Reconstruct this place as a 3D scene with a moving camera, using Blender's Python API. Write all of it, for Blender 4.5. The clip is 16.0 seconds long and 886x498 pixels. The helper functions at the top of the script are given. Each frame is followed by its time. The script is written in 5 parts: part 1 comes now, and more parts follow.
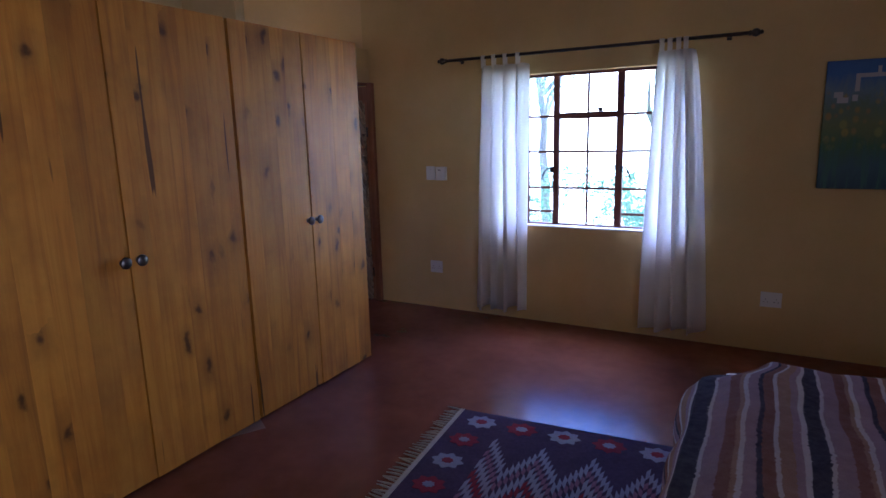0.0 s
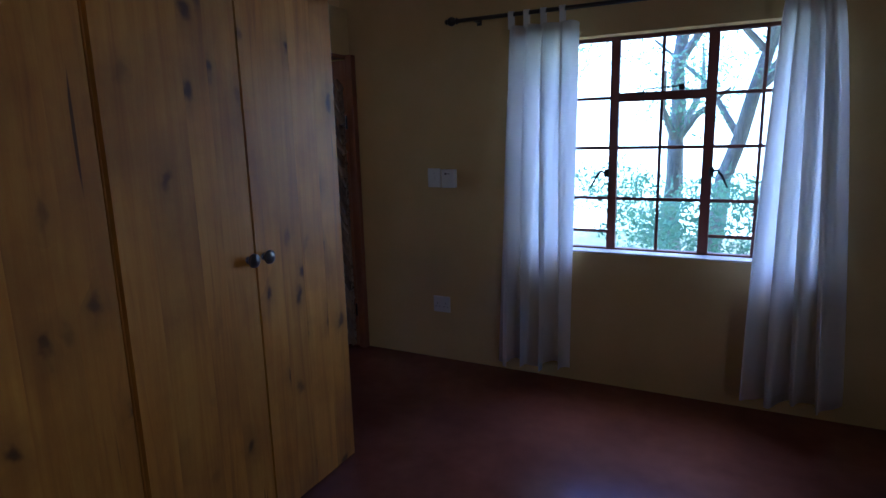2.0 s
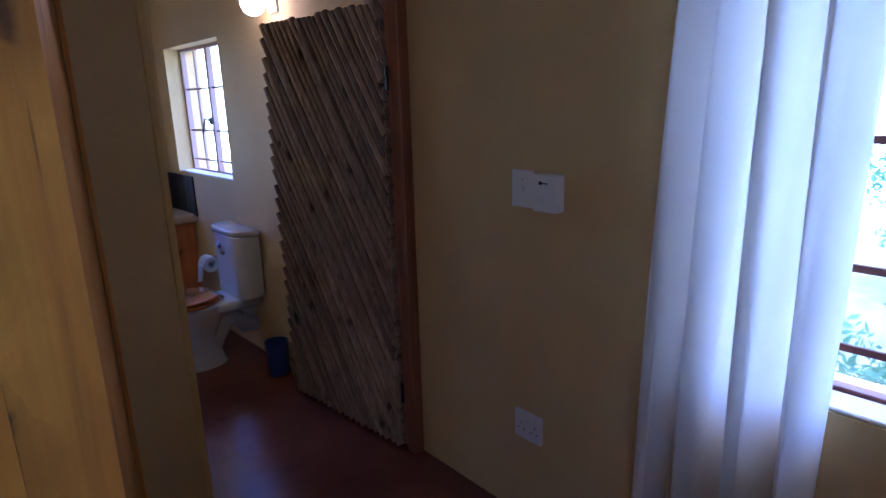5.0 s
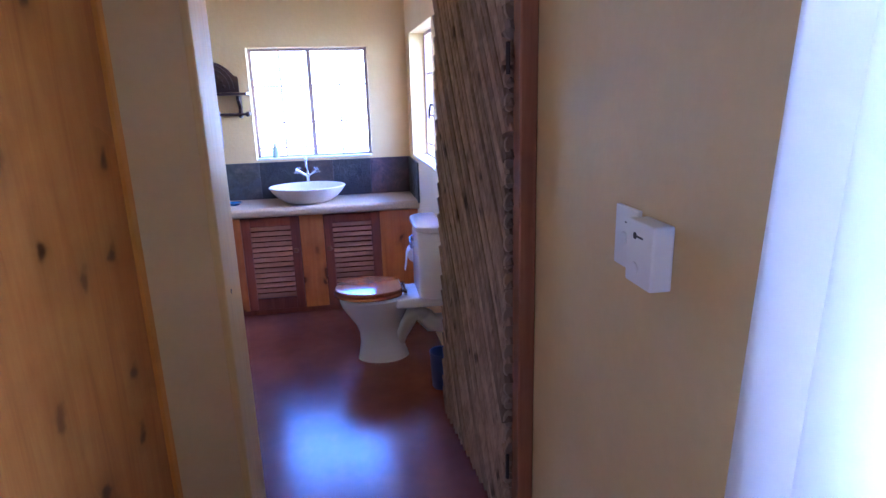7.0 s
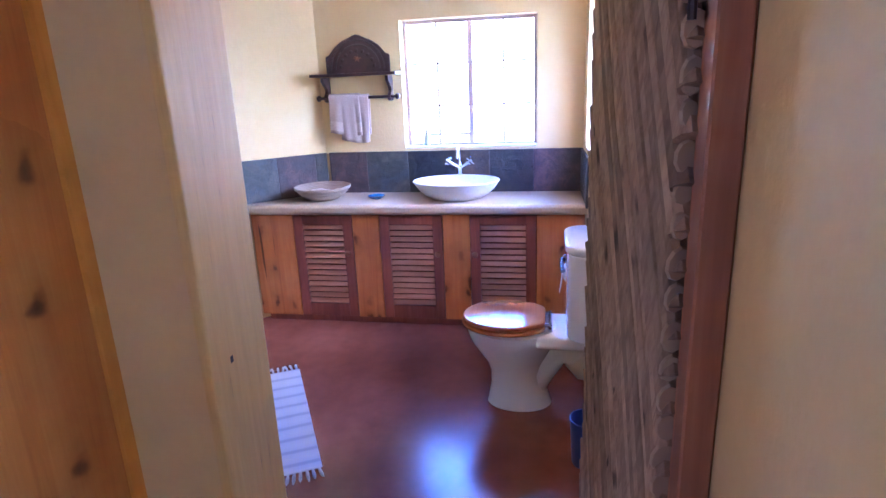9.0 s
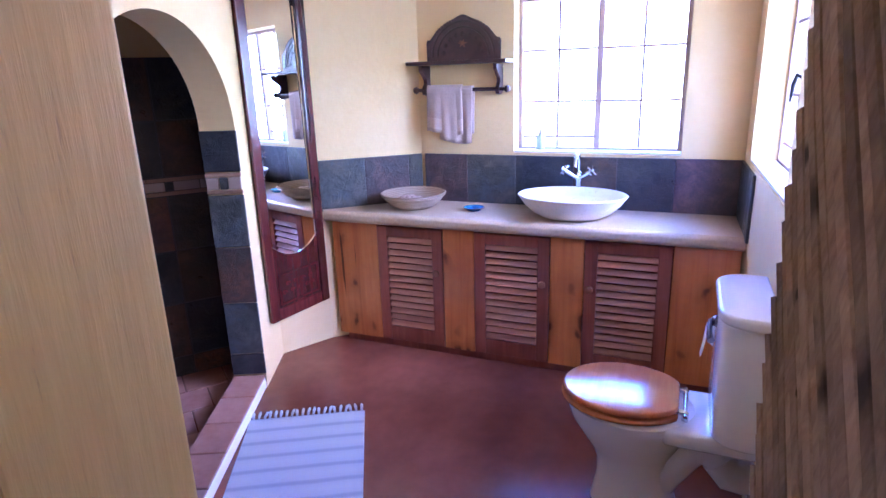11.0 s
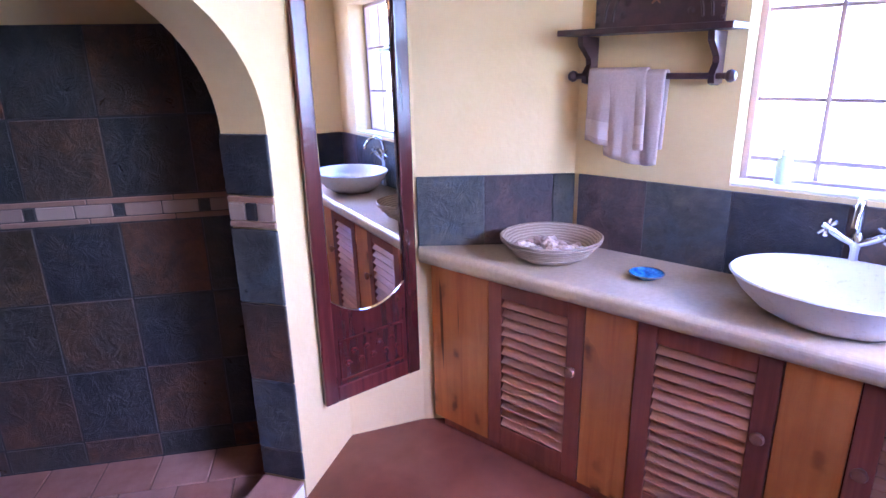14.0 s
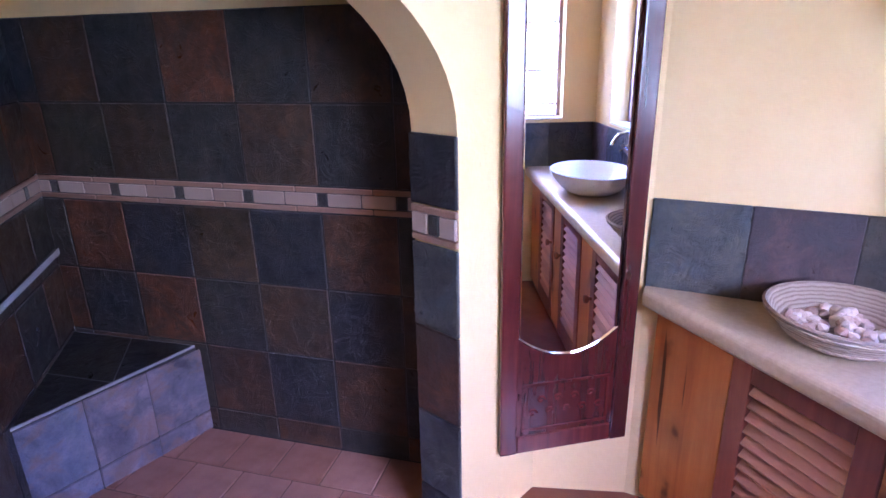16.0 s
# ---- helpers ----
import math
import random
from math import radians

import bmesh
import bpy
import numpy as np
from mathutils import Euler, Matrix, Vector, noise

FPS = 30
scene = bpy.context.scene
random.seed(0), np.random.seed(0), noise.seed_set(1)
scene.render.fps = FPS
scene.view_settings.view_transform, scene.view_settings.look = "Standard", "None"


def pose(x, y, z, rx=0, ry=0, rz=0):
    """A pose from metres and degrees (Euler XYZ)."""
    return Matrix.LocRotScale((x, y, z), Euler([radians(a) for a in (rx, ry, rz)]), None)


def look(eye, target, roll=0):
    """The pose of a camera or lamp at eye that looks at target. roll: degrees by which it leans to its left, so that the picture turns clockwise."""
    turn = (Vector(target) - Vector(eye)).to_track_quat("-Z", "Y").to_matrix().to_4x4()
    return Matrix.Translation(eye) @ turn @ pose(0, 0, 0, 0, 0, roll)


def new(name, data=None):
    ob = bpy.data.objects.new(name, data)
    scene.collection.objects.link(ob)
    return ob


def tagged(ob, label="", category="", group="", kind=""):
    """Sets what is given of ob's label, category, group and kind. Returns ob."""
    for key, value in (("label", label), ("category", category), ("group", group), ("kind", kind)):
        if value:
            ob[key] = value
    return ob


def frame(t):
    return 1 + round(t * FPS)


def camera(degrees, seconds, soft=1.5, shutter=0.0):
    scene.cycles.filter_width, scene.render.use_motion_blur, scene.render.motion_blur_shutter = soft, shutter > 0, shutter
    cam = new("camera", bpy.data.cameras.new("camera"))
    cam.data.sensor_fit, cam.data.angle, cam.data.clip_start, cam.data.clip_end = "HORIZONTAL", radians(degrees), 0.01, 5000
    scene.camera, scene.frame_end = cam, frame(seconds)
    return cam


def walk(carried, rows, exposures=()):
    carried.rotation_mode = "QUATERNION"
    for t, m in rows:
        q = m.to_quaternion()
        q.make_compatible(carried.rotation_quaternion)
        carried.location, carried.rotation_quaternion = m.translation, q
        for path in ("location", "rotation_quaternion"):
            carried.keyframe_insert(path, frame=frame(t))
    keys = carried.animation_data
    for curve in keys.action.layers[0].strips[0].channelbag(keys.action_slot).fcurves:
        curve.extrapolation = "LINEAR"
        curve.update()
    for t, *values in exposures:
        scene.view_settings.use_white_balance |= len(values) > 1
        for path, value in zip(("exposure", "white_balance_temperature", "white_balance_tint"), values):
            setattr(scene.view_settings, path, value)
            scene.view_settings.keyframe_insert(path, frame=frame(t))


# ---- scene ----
cam = camera(74.1, 16.0)
PATH = [
    (0, (0.155, -0.068, 1.619), (-0.797, 1.649, 1.233), -1.5),
    (0.5, (-0.081, 0.211, 1.604), (-1.006, 1.943, 1.221), -1.5),
    (1, (-0.290, 0.512, 1.575), (-1.210, 2.247, 1.197), -1.6),
    (1.5, (-0.524, 0.800, 1.556), (-1.420, 2.547, 1.176), -1.6),
    (2, (-0.709, 1.118, 1.553), (-1.602, 2.866, 1.169), -1.5),
    (2.5, (-0.871, 1.458, 1.542), (-1.767, 3.200, 1.139), -1.5),
    (3, (-0.997, 1.794, 1.545), (-1.902, 3.530, 1.136), -1.6),
    (3.5, (-1.083, 2.150, 1.545), (-2.018, 3.870, 1.133), -1.7),
    (4, (-1.135, 2.498, 1.560), (-2.213, 4.119, 1.102), -1.7),
    (4.5, (-1.205, 2.817, 1.559), (-2.475, 4.285, 1.079), -1.7),
    (7, (-1.465, 4.057, 1.562), (-3.602, 4.395, 0.982), -1.6),
    (7.5, (-1.621, 4.173, 1.544), (-3.779, 4.297, 0.956), -1.8),
    (8, (-1.818, 4.247, 1.549), (-3.972, 4.188, 0.933), -2.3),
    (8.5, (-2.026, 4.299, 1.546), (-4.169, 4.085, 0.926), -2.3),
    (9, (-2.227, 4.333, 1.538), (-4.341, 3.938, 0.914), -2.4),
    (9.5, (-2.392, 4.352, 1.538), (-4.469, 3.800, 0.904), -2.0),
    (12, (-3.268, 4.157, 1.500), (-5.207, 3.233, 0.864), -1.6),
    (12.5, (-3.468, 4.080, 1.506), (-5.383, 3.117, 0.855), -1.3),
    (13, (-3.675, 4.024, 1.503), (-5.541, 2.972, 0.846), -1.4),
    (13.5, (-3.895, 3.982, 1.487), (-5.632, 2.733, 0.823), -1.4),
    (14, (-4.063, 3.931, 1.499), (-5.660, 2.514, 0.821), -1.3),
    (14.5, (-4.207, 3.886, 1.513), (-5.635, 2.306, 0.818), -1.3),
    (15, (-4.325, 3.847, 1.518), (-5.556, 2.118, 0.804), -1.3),
    (15.5, (-4.402, 3.765, 1.496), (-5.435, 1.915, 0.772), -1.3),
    (16, (-4.459, 3.689, 1.519), (-5.261, 1.732, 0.784), -1.2),
]
EXPOSURES = [(0, -0.24, 5450, 35), (0.5, -0.52, 5350, 33), (1.5, -1.12, 5100, 26), (2.5, -1.42, 4900, 22), (3.5, -1.36, 4850, 24), (4.5, -0.98, 4950, 30), (5.0, -0.6, 4950, 33), (6.6, 0.85, 4750, 38), (7, 0.95, 4750, 39), (7.5, 1.15, 4780, 40), (8.5, 1.5, 4820, 42), (9, 1.55, 4850, 43), (9.5, 1.38, 4860, 44), (12, 1.33, 4900, 50), (13.5, 1.2, 5000, 51), (14.5, 1.3, 5200, 52), (16, 1.28, 5350, 54)]
walk(cam, [(t, look(eye, target, roll)) for t, eye, target, roll in PATH], EXPOSURES)

# ---- world and light ----
world = bpy.data.worlds.new("sky")
scene.world = world
world.use_nodes = True
wn = world.node_tree
sky = wn.nodes.new("ShaderNodeTexSky")
sky.sky_type = "NISHITA"
sky.sun_disc = False
SUN_EL, SUN_AZ = radians(84), radians(25)
sky.sun_elevation, sky.sun_rotation = SUN_EL, SUN_AZ
wn.links.new(sky.outputs[0], wn.nodes["Background"].inputs[0])
wn.nodes["Background"].inputs[1].default_value = 0.15
sun = new("sun", bpy.data.lights.new("sun", "SUN"))
sun.data.energy, sun.data.angle, sun.data.color = 5.0, radians(0.5), (1.0, 0.95, 0.87)
sun.matrix_world = look((0, 0, 0), (-math.sin(SUN_AZ) * math.cos(SUN_EL), -math.cos(SUN_AZ) * math.cos(SUN_EL), -math.sin(SUN_EL)))


def window_light(x, y, z, tx, ty, tz, wide, high, watts, tone=(0.80, 0.90, 1.0)):
    """An area lamp outside an opening, above its head, for the light of the sky."""
    lamp = new("window_light", bpy.data.lights.new("window_light", "AREA"))
    lamp.data.shape, lamp.data.size, lamp.data.size_y = "RECTANGLE", wide, high
    lamp.data.energy, lamp.data.color = watts, tone
    lamp.matrix_world = look((x, y, z), (tx, ty, tz))


window_light(-1.14, 6.1, 3.6, -1.14, 4.8, 1.6, 2.4, 1.6, 260)
window_light(-5.7, 7.6, 3.3, -4.9, 2.2, 0.5, 2.4, 1.8, 380)
window_light(-7.9, 3.8, 3.6, -6.3, 3.8, 1.6, 2.6, 2.2, 140, (0.28, 0.54, 1.0))
window_light(2.16, -0.75, 1.5, -1.8, 1.2, 1.1, 1.4, 1.2, 30)


# ---- materials ----
def shader(name, base, rough=0.6, metal=0.0, spec=0.5):
    m = bpy.data.materials.new(name)
    m.use_nodes = True
    b = m.node_tree.nodes["Principled BSDF"]
    b.inputs["Base Color"].default_value = (*base, 1)
    b.inputs["Roughness"].default_value = rough
    b.inputs["Metallic"].default_value = metal
    b.inputs["Specular IOR Level"].default_value = spec
    return m


def add(m, kind, **values):
    n = m.node_tree.nodes.new(kind)
    for k, v in values.items():
        n.inputs[k].default_value = v
    return n


def join(m, a, b):
    m.node_tree.links.new(a, b)


def coords(m, scale=(1, 1, 1), turn=(0, 0, 0), generated=False):
    c = add(m, "ShaderNodeTexCoord")
    p = add(m, "ShaderNodeMapping", Scale=scale, Rotation=turn)
    join(m, c.outputs["Object"], p.inputs["Vector"])
    return p.outputs["Vector"]


def ramp(m, fac, stops):
    r = add(m, "ShaderNodeValToRGB")
    e = r.color_ramp.elements
    while len(e) < len(stops):
        e.new(0.5)
    for k, (at, col) in enumerate(stops):
        e[k].position, e[k].color = at, (*col, 1)
    join(m, fac, r.inputs["Fac"])
    return r.outputs["Color"]


def mixed(m, fac, a, b, how="MIX"):
    n = add(m, "ShaderNodeMix")
    n.data_type, n.blend_type = "RGBA", how
    for sock, v in ((n.inputs["Factor"], fac), (n.inputs["A"], a), (n.inputs["B"], b)):
        if isinstance(v, (int, float)):
            sock.default_value = v
        elif isinstance(v, tuple):
            sock.default_value = (*v, 1)
        else:
            join(m, v, sock)
    return n.outputs["Result"]


def fine(m, vec, scale, detail=6.0, rough=0.6, distort=0.0):
    n = add(m, "ShaderNodeTexNoise", Scale=scale, Detail=detail, Roughness=rough, Distortion=distort)
    if vec is not None:
        join(m, vec, n.inputs["Vector"])
    return n.outputs["Fac"]


def bump(m, height, strength=0.3, distance=0.01):
    n = add(m, "ShaderNodeBump", Strength=strength, Distance=distance)
    join(m, height, n.inputs["Height"])
    join(m, n.outputs["Normal"], m.node_tree.nodes["Principled BSDF"].inputs["Normal"])


def base_of(m):
    return m.node_tree.nodes["Principled BSDF"].inputs["Base Color"]


def rough_of(m):
    return m.node_tree.nodes["Principled BSDF"].inputs["Roughness"]


def plaster_material(name, a, b, c):
    m = shader(name, a, 0.7, spec=0.3)
    v = coords(m)
    big = ramp(m, fine(m, v, 1.3, 5), [(0.3, a), (0.55, b), (0.75, c)])
    small = fine(m, v, 38, 4)
    join(m, mixed(m, 0.12, big, ramp(m, small, [(0.3, a), (0.7, c)])), base_of(m))
    hgt = add(m, "ShaderNodeMath")
    hgt.operation = "ADD"
    join(m, fine(m, v, 9, 3), hgt.inputs[0])
    join(m, small, hgt.inputs[1])
    bump(m, hgt.outputs[0], 0.22, 0.008)
    return m


def wood_material(name, light, mid, dark, rough=0.45, knots=True, axis=2, scale=1.0, coat=0.0, vary=0.25):
    """Lacquered wood with long grain along an axis, knots, and a tone of its own for each piece."""
    m = shader(name, mid, rough)
    s = [7 * scale, 7 * scale, 7 * scale]
    s[axis] = 0.38 * scale
    info = add(m, "ShaderNodeObjectInfo")
    c = add(m, "ShaderNodeTexCoord")
    off = add(m, "ShaderNodeVectorMath")
    off.operation = "MULTIPLY_ADD"
    join(m, info.outputs["Random"], off.inputs[0])
    off.inputs[1].default_value = (13.0, 7.0, 5.0)
    join(m, c.outputs["Object"], off.inputs[2])
    p = add(m, "ShaderNodeMapping", Scale=tuple(s))
    join(m, off.outputs["Vector"], p.inputs["Vector"])
    v = p.outputs["Vector"]
    grain = fine(m, v, 2.2, 8, 0.62, 0.9)
    col = ramp(m, grain, [(0.28, dark), (0.45, mid), (0.62, light), (0.8, mid)])
    thin = fine(m, v, 14, 4, 0.6)
    col = mixed(m, 0.25, col, ramp(m, thin, [(0.35, mid), (0.65, light)]), "MIX")
    blot = fine(m, off.outputs["Vector"], 2.6, 5, 0.6)
    col = mixed(m, ramp(m, blot, [(0.42, (0, 0, 0)), (0.72, (0.62, 0.62, 0.62))]), col, dark)
    if knots:
        flat = knots if isinstance(knots, tuple) else (5.5, 5.5, 3.4)
        q = add(m, "ShaderNodeMapping", Scale=flat)
        join(m, off.outputs["Vector"], q.inputs["Vector"])
        wob = add(m, "ShaderNodeTexNoise", Scale=9.0, Detail=3.0)
        join(m, off.outputs["Vector"], wob.inputs["Vector"])
        mv = add(m, "ShaderNodeVectorMath")
        mv.operation = "MULTIPLY_ADD"
        join(m, wob.outputs["Color"], mv.inputs[0])
        mv.inputs[1].default_value = (0.5, 0.5, 0.5)
        join(m, q.outputs["Vector"], mv.inputs[2])
        k = add(m, "ShaderNodeTexVoronoi", Scale=1.0, Randomness=1.0)
        k.voronoi_dimensions = "2D"
        cut, flatv = add(m, "ShaderNodeSeparateXYZ"), add(m, "ShaderNodeCombineXYZ")
        join(m, mv.outputs["Vector"], cut.inputs[0])
        join(m, cut.outputs["Y" if flat[0] < 1 else "X"], flatv.inputs[0])
        join(m, cut.outputs["Z"], flatv.inputs[1])
        join(m, flatv.outputs[0], k.inputs["Vector"])
        spot = ramp(m, k.outputs["Distance"], [(0.0, (1, 1, 1)), (0.055, (0.9, 0.9, 0.9)), (0.09, (0.6, 0.6, 0.6)), (0.13, (0.30, 0.30, 0.30)), (0.27, (0.12, 0.12, 0.12)), (0.45, (0, 0, 0))])
        some = ramp(m, k.outputs["Color"], [(0.36, (0, 0, 0)), (0.6, (1, 1, 1))])
        col = mixed(m, mixed(m, 1.0, spot, some, "MULTIPLY"), col, tuple(x * 0.3 for x in dark))
        cm = add(m, "ShaderNodeMapping", Scale=tuple(0.9 if k2 == axis else 22.0 for k2 in range(3)))
        join(m, off.outputs["Vector"], cm.inputs["Vector"])
        crack = ramp(m, fine(m, cm.outputs["Vector"], 1.0, 2, 0.5), [(0.715, (0, 0, 0)), (0.735, (0.85, 0.85, 0.85))])
        col = mixed(m, crack, col, tuple(x * 0.2 for x in dark))
    tone = add(m, "ShaderNodeMapRange")
    join(m, info.outputs["Random"], tone.inputs["Value"])
    tone.inputs["To Min"].default_value, tone.inputs["To Max"].default_value = 1 - vary, 1 + vary * 0.6
    hsv = add(m, "ShaderNodeHueSaturation")
    join(m, tone.outputs["Result"], hsv.inputs["Value"])
    join(m, col, hsv.inputs["Color"])
    join(m, hsv.outputs["Color"], base_of(m))
    bump(m, thin, 0.12, 0.003)
    m.node_tree.nodes["Principled BSDF"].inputs["Coat Weight"].default_value = coat
    m.node_tree.nodes["Principled BSDF"].inputs["Coat Roughness"].default_value = 0.15
    return m


PLASTER = plaster_material("cream_plaster", (0.60, 0.42, 0.172), (0.68, 0.49, 0.212), (0.73, 0.545, 0.26))
PLASTER_BATH = plaster_material("pale_cream_plaster", (0.71, 0.50, 0.22), (0.76, 0.555, 0.265), (0.80, 0.61, 0.32))
WHITEWASH = plaster_material("white_lime_paint", (0.74, 0.68, 0.58), (0.79, 0.74, 0.65), (0.83, 0.79, 0.72))
CEILING = plaster_material("ceiling_paint", (0.62, 0.52, 0.38), (0.68, 0.58, 0.43), (0.72, 0.62, 0.48))

FLOOR_RED = shader("polished_red_cement", (0.2, 0.06, 0.04), 0.22, spec=0.42)
v = coords(FLOOR_RED)
broad = ramp(FLOOR_RED, fine(FLOOR_RED, v, 1.5, 2, 0.5), [(0.15, (0.095, 0.026, 0.014)), (0.85, (0.27, 0.090, 0.050))])
grain = ramp(FLOOR_RED, fine(FLOOR_RED, v, 12, 2, 0.5), [(0.0, (0.78, 0.78, 0.78)), (1.0, (1.22, 1.22, 1.22))])
join(FLOOR_RED, mixed(FLOOR_RED, 1.0, broad, grain, "MULTIPLY"), base_of(FLOOR_RED))

PINE = wood_material("varnished_pine", (0.74, 0.325, 0.036), (0.63, 0.232, 0.018), (0.33, 0.105, 0.010), 0.55, knots=(0.35, 5.6, 3.0), coat=0.05, vary=0.14)
PINE_ORANGE = wood_material("orange_varnished_pine", (0.76, 0.285, 0.066), (0.66, 0.205, 0.040), (0.44, 0.110, 0.022), 0.38, knots=(0.35, 6.0, 3.6), coat=0.2)
PINE_SIDE = wood_material("orange_pine_panel", (0.76, 0.30, 0.050), (0.66, 0.215, 0.028), (0.42, 0.105, 0.014), 0.5, knots=(6.5, 0.35, 3.6), coat=0.08)
MERANTI = wood_material("red_hardwood", (0.34, 0.10, 0.052), (0.25, 0.062, 0.034), (0.15, 0.036, 0.022), 0.45, knots=False, coat=0.1)
SLAT_WOOD = wood_material("pale_hardwood_slat", (0.58, 0.28, 0.16), (0.48, 0.20, 0.11), (0.34, 0.13, 0.07), 0.5, knots=False, axis=1)
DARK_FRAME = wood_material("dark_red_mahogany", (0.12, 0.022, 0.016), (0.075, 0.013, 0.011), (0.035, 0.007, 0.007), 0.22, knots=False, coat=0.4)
DARK_WOOD = wood_material("dark_carved_wood", (0.075, 0.03, 0.03), (0.045, 0.018, 0.02), (0.022, 0.01, 0.012), 0.4, knots=False, axis=0, coat=0.2)
FRAME_WOOD = wood_material("door_frame_wood", (0.36, 0.15, 0.07), (0.28, 0.10, 0.045), (0.17, 0.06, 0.03), 0.5, knots=False)
STICK = wood_material("weathered_sticks", (0.42, 0.29, 0.18), (0.28, 0.18, 0.11), (0.13, 0.08, 0.05), 0.8, knots=True, scale=2.2, vary=0.35)
STICK_END = shader("sawn_stick_end", (0.36, 0.26, 0.17), 0.85)
SEAT_WOOD = wood_material("varnished_seat_wood", (0.55, 0.20, 0.06), (0.45, 0.14, 0.04), (0.3, 0.08, 0.02), 0.12, knots=False, axis=0, coat=1.0)
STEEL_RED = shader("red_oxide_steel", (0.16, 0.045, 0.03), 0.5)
# The red oxide paint again, lightened to imitate glare on backlit bars.
STEEL_GLARE = shader("glare_paled_red_steel", (0.48, 0.33, 0.28), 0.5)
STEEL_DARK = shader("dark_steel", (0.05, 0.045, 0.045), 0.4, 0.8)
IRON = shader("black_rod", (0.025, 0.02, 0.02), 0.4)
CHROME = shader("chrome", (0.56, 0.58, 0.62), 0.10, 1.0)
LEVER = shader("dulled_chrome", (0.30, 0.30, 0.32), 0.25, 1.0)
PEWTER = shader("pewter_knob", (0.16, 0.15, 0.15), 0.3, 0.9)
CERAMIC = shader("white_ceramic", (0.80, 0.80, 0.80), 0.08)
PLASTIC = shader("white_plastic", (0.78, 0.77, 0.74), 0.35)
BLACK = shader("black_plastic", (0.02, 0.02, 0.02), 0.5)
BLUE = shader("blue_plastic", (0.05, 0.10, 0.32), 0.4)
PAPER = shader("white_paper", (0.82, 0.80, 0.78), 0.9)
MIRROR = shader("mirror_glass", (0.93, 0.94, 0.94), 0.01, 1.0)
GROUT = shader("grey_grout", (0.062, 0.058, 0.056), 0.9)
MORTAR = shader("reddish_mortar", (0.22, 0.12, 0.085), 0.9)

STONE_TOP = shader("sandstone_counter", (0.55, 0.43, 0.34), 0.3)
v = coords(STONE_TOP)
join(STONE_TOP, mixed(STONE_TOP, 0.4, ramp(STONE_TOP, fine(STONE_TOP, v, 3, 6), [(0.3, (0.47, 0.34, 0.20)), (0.7, (0.60, 0.455, 0.285))]), ramp(STONE_TOP, fine(STONE_TOP, v, 60, 3), [(0.3, (0.42, 0.31, 0.19)), (0.7, (0.62, 0.485, 0.32))])), base_of(STONE_TOP))

BASIN_STONE = shader("honed_white_stone", (0.72, 0.68, 0.62), 0.35)
v = coords(BASIN_STONE)
join(BASIN_STONE, mixed(BASIN_STONE, 0.5, ramp(BASIN_STONE, fine(BASIN_STONE, v, 5, 6), [(0.3, (0.60, 0.55, 0.48)), (0.6, (0.74, 0.70, 0.64))]), ramp(BASIN_STONE, fine(BASIN_STONE, v, 70, 4), [(0.28, (0.45, 0.38, 0.32)), (0.42, (0.74, 0.70, 0.66))])), base_of(BASIN_STONE))

# slate: each kind has its own range of hues, and every tile its own tone and clouds
def slate_material(name, tones, stain):
    m = shader(name, tones[0], 0.5)
    info = add(m, "ShaderNodeObjectInfo")
    hue = ramp(m, info.outputs["Random"], [(k / (len(tones) - 1), c) for k, c in enumerate(tones)])
    c = add(m, "ShaderNodeTexCoord")
    off = add(m, "ShaderNodeVectorMath")
    off.operation = "MULTIPLY_ADD"
    join(m, info.outputs["Random"], off.inputs[0])
    off.inputs[1].default_value = (31.0, 17.0, 23.0)
    join(m, c.outputs["Object"], off.inputs[2])
    cloud = fine(m, off.outputs["Vector"], 7, 9, 0.7, 0.5)
    tone = mixed(m, 1.0, hue, ramp(m, cloud, [(0.30, (0.30, 0.32, 0.36)), (0.5, (0.95, 0.95, 0.95)), (0.70, (2.0, 1.75, 1.45))]), "MULTIPLY")
    blot = ramp(m, fine(m, off.outputs["Vector"], 4.5, 7, 0.68, 0.9), [(0.50, (0, 0, 0)), (0.60, (0.75, 0.75, 0.75))])
    join(m, mixed(m, blot, tone, stain), base_of(m))
    relief = fine(m, off.outputs["Vector"], 16, 9, 0.7, 0.8)
    bump(m, relief, 0.9, 0.018)
    join(m, ramp(m, relief, [(0.3, (0.24, 0.24, 0.24)), (0.7, (0.52, 0.52, 0.52))]), rough_of(m))
    return m


SLATE_RUST = slate_material("rust_slate", [(0.078, 0.034, 0.019), (0.048, 0.032, 0.019), (0.135, 0.048, 0.022), (0.056, 0.040, 0.020), (0.088, 0.038, 0.022)], (0.040, 0.030, 0.022))
SLATE_DARK = slate_material("blue_black_slate", [(0.022, 0.024, 0.028), (0.030, 0.031, 0.027), (0.018, 0.020, 0.025), (0.040, 0.036, 0.024), (0.023, 0.025, 0.030)], (0.044, 0.034, 0.026))
# Lavender and rust slate, paled by a blue window sheen in its colour.
SLATE_SHEEN = slate_material("sheen_paled_lavender_slate", [(0.17, 0.15, 0.18), (0.13, 0.15, 0.21)], (0.23, 0.14, 0.11))
SLATE_MAUVE = slate_material("mauve_slate", [(0.105, 0.064, 0.060), (0.080, 0.050, 0.050)], (0.052, 0.044, 0.048))
SLATE_GREY = slate_material("olive_grey_slate", [(0.062, 0.066, 0.062), (0.072, 0.066, 0.054)], (0.060, 0.078, 0.092))

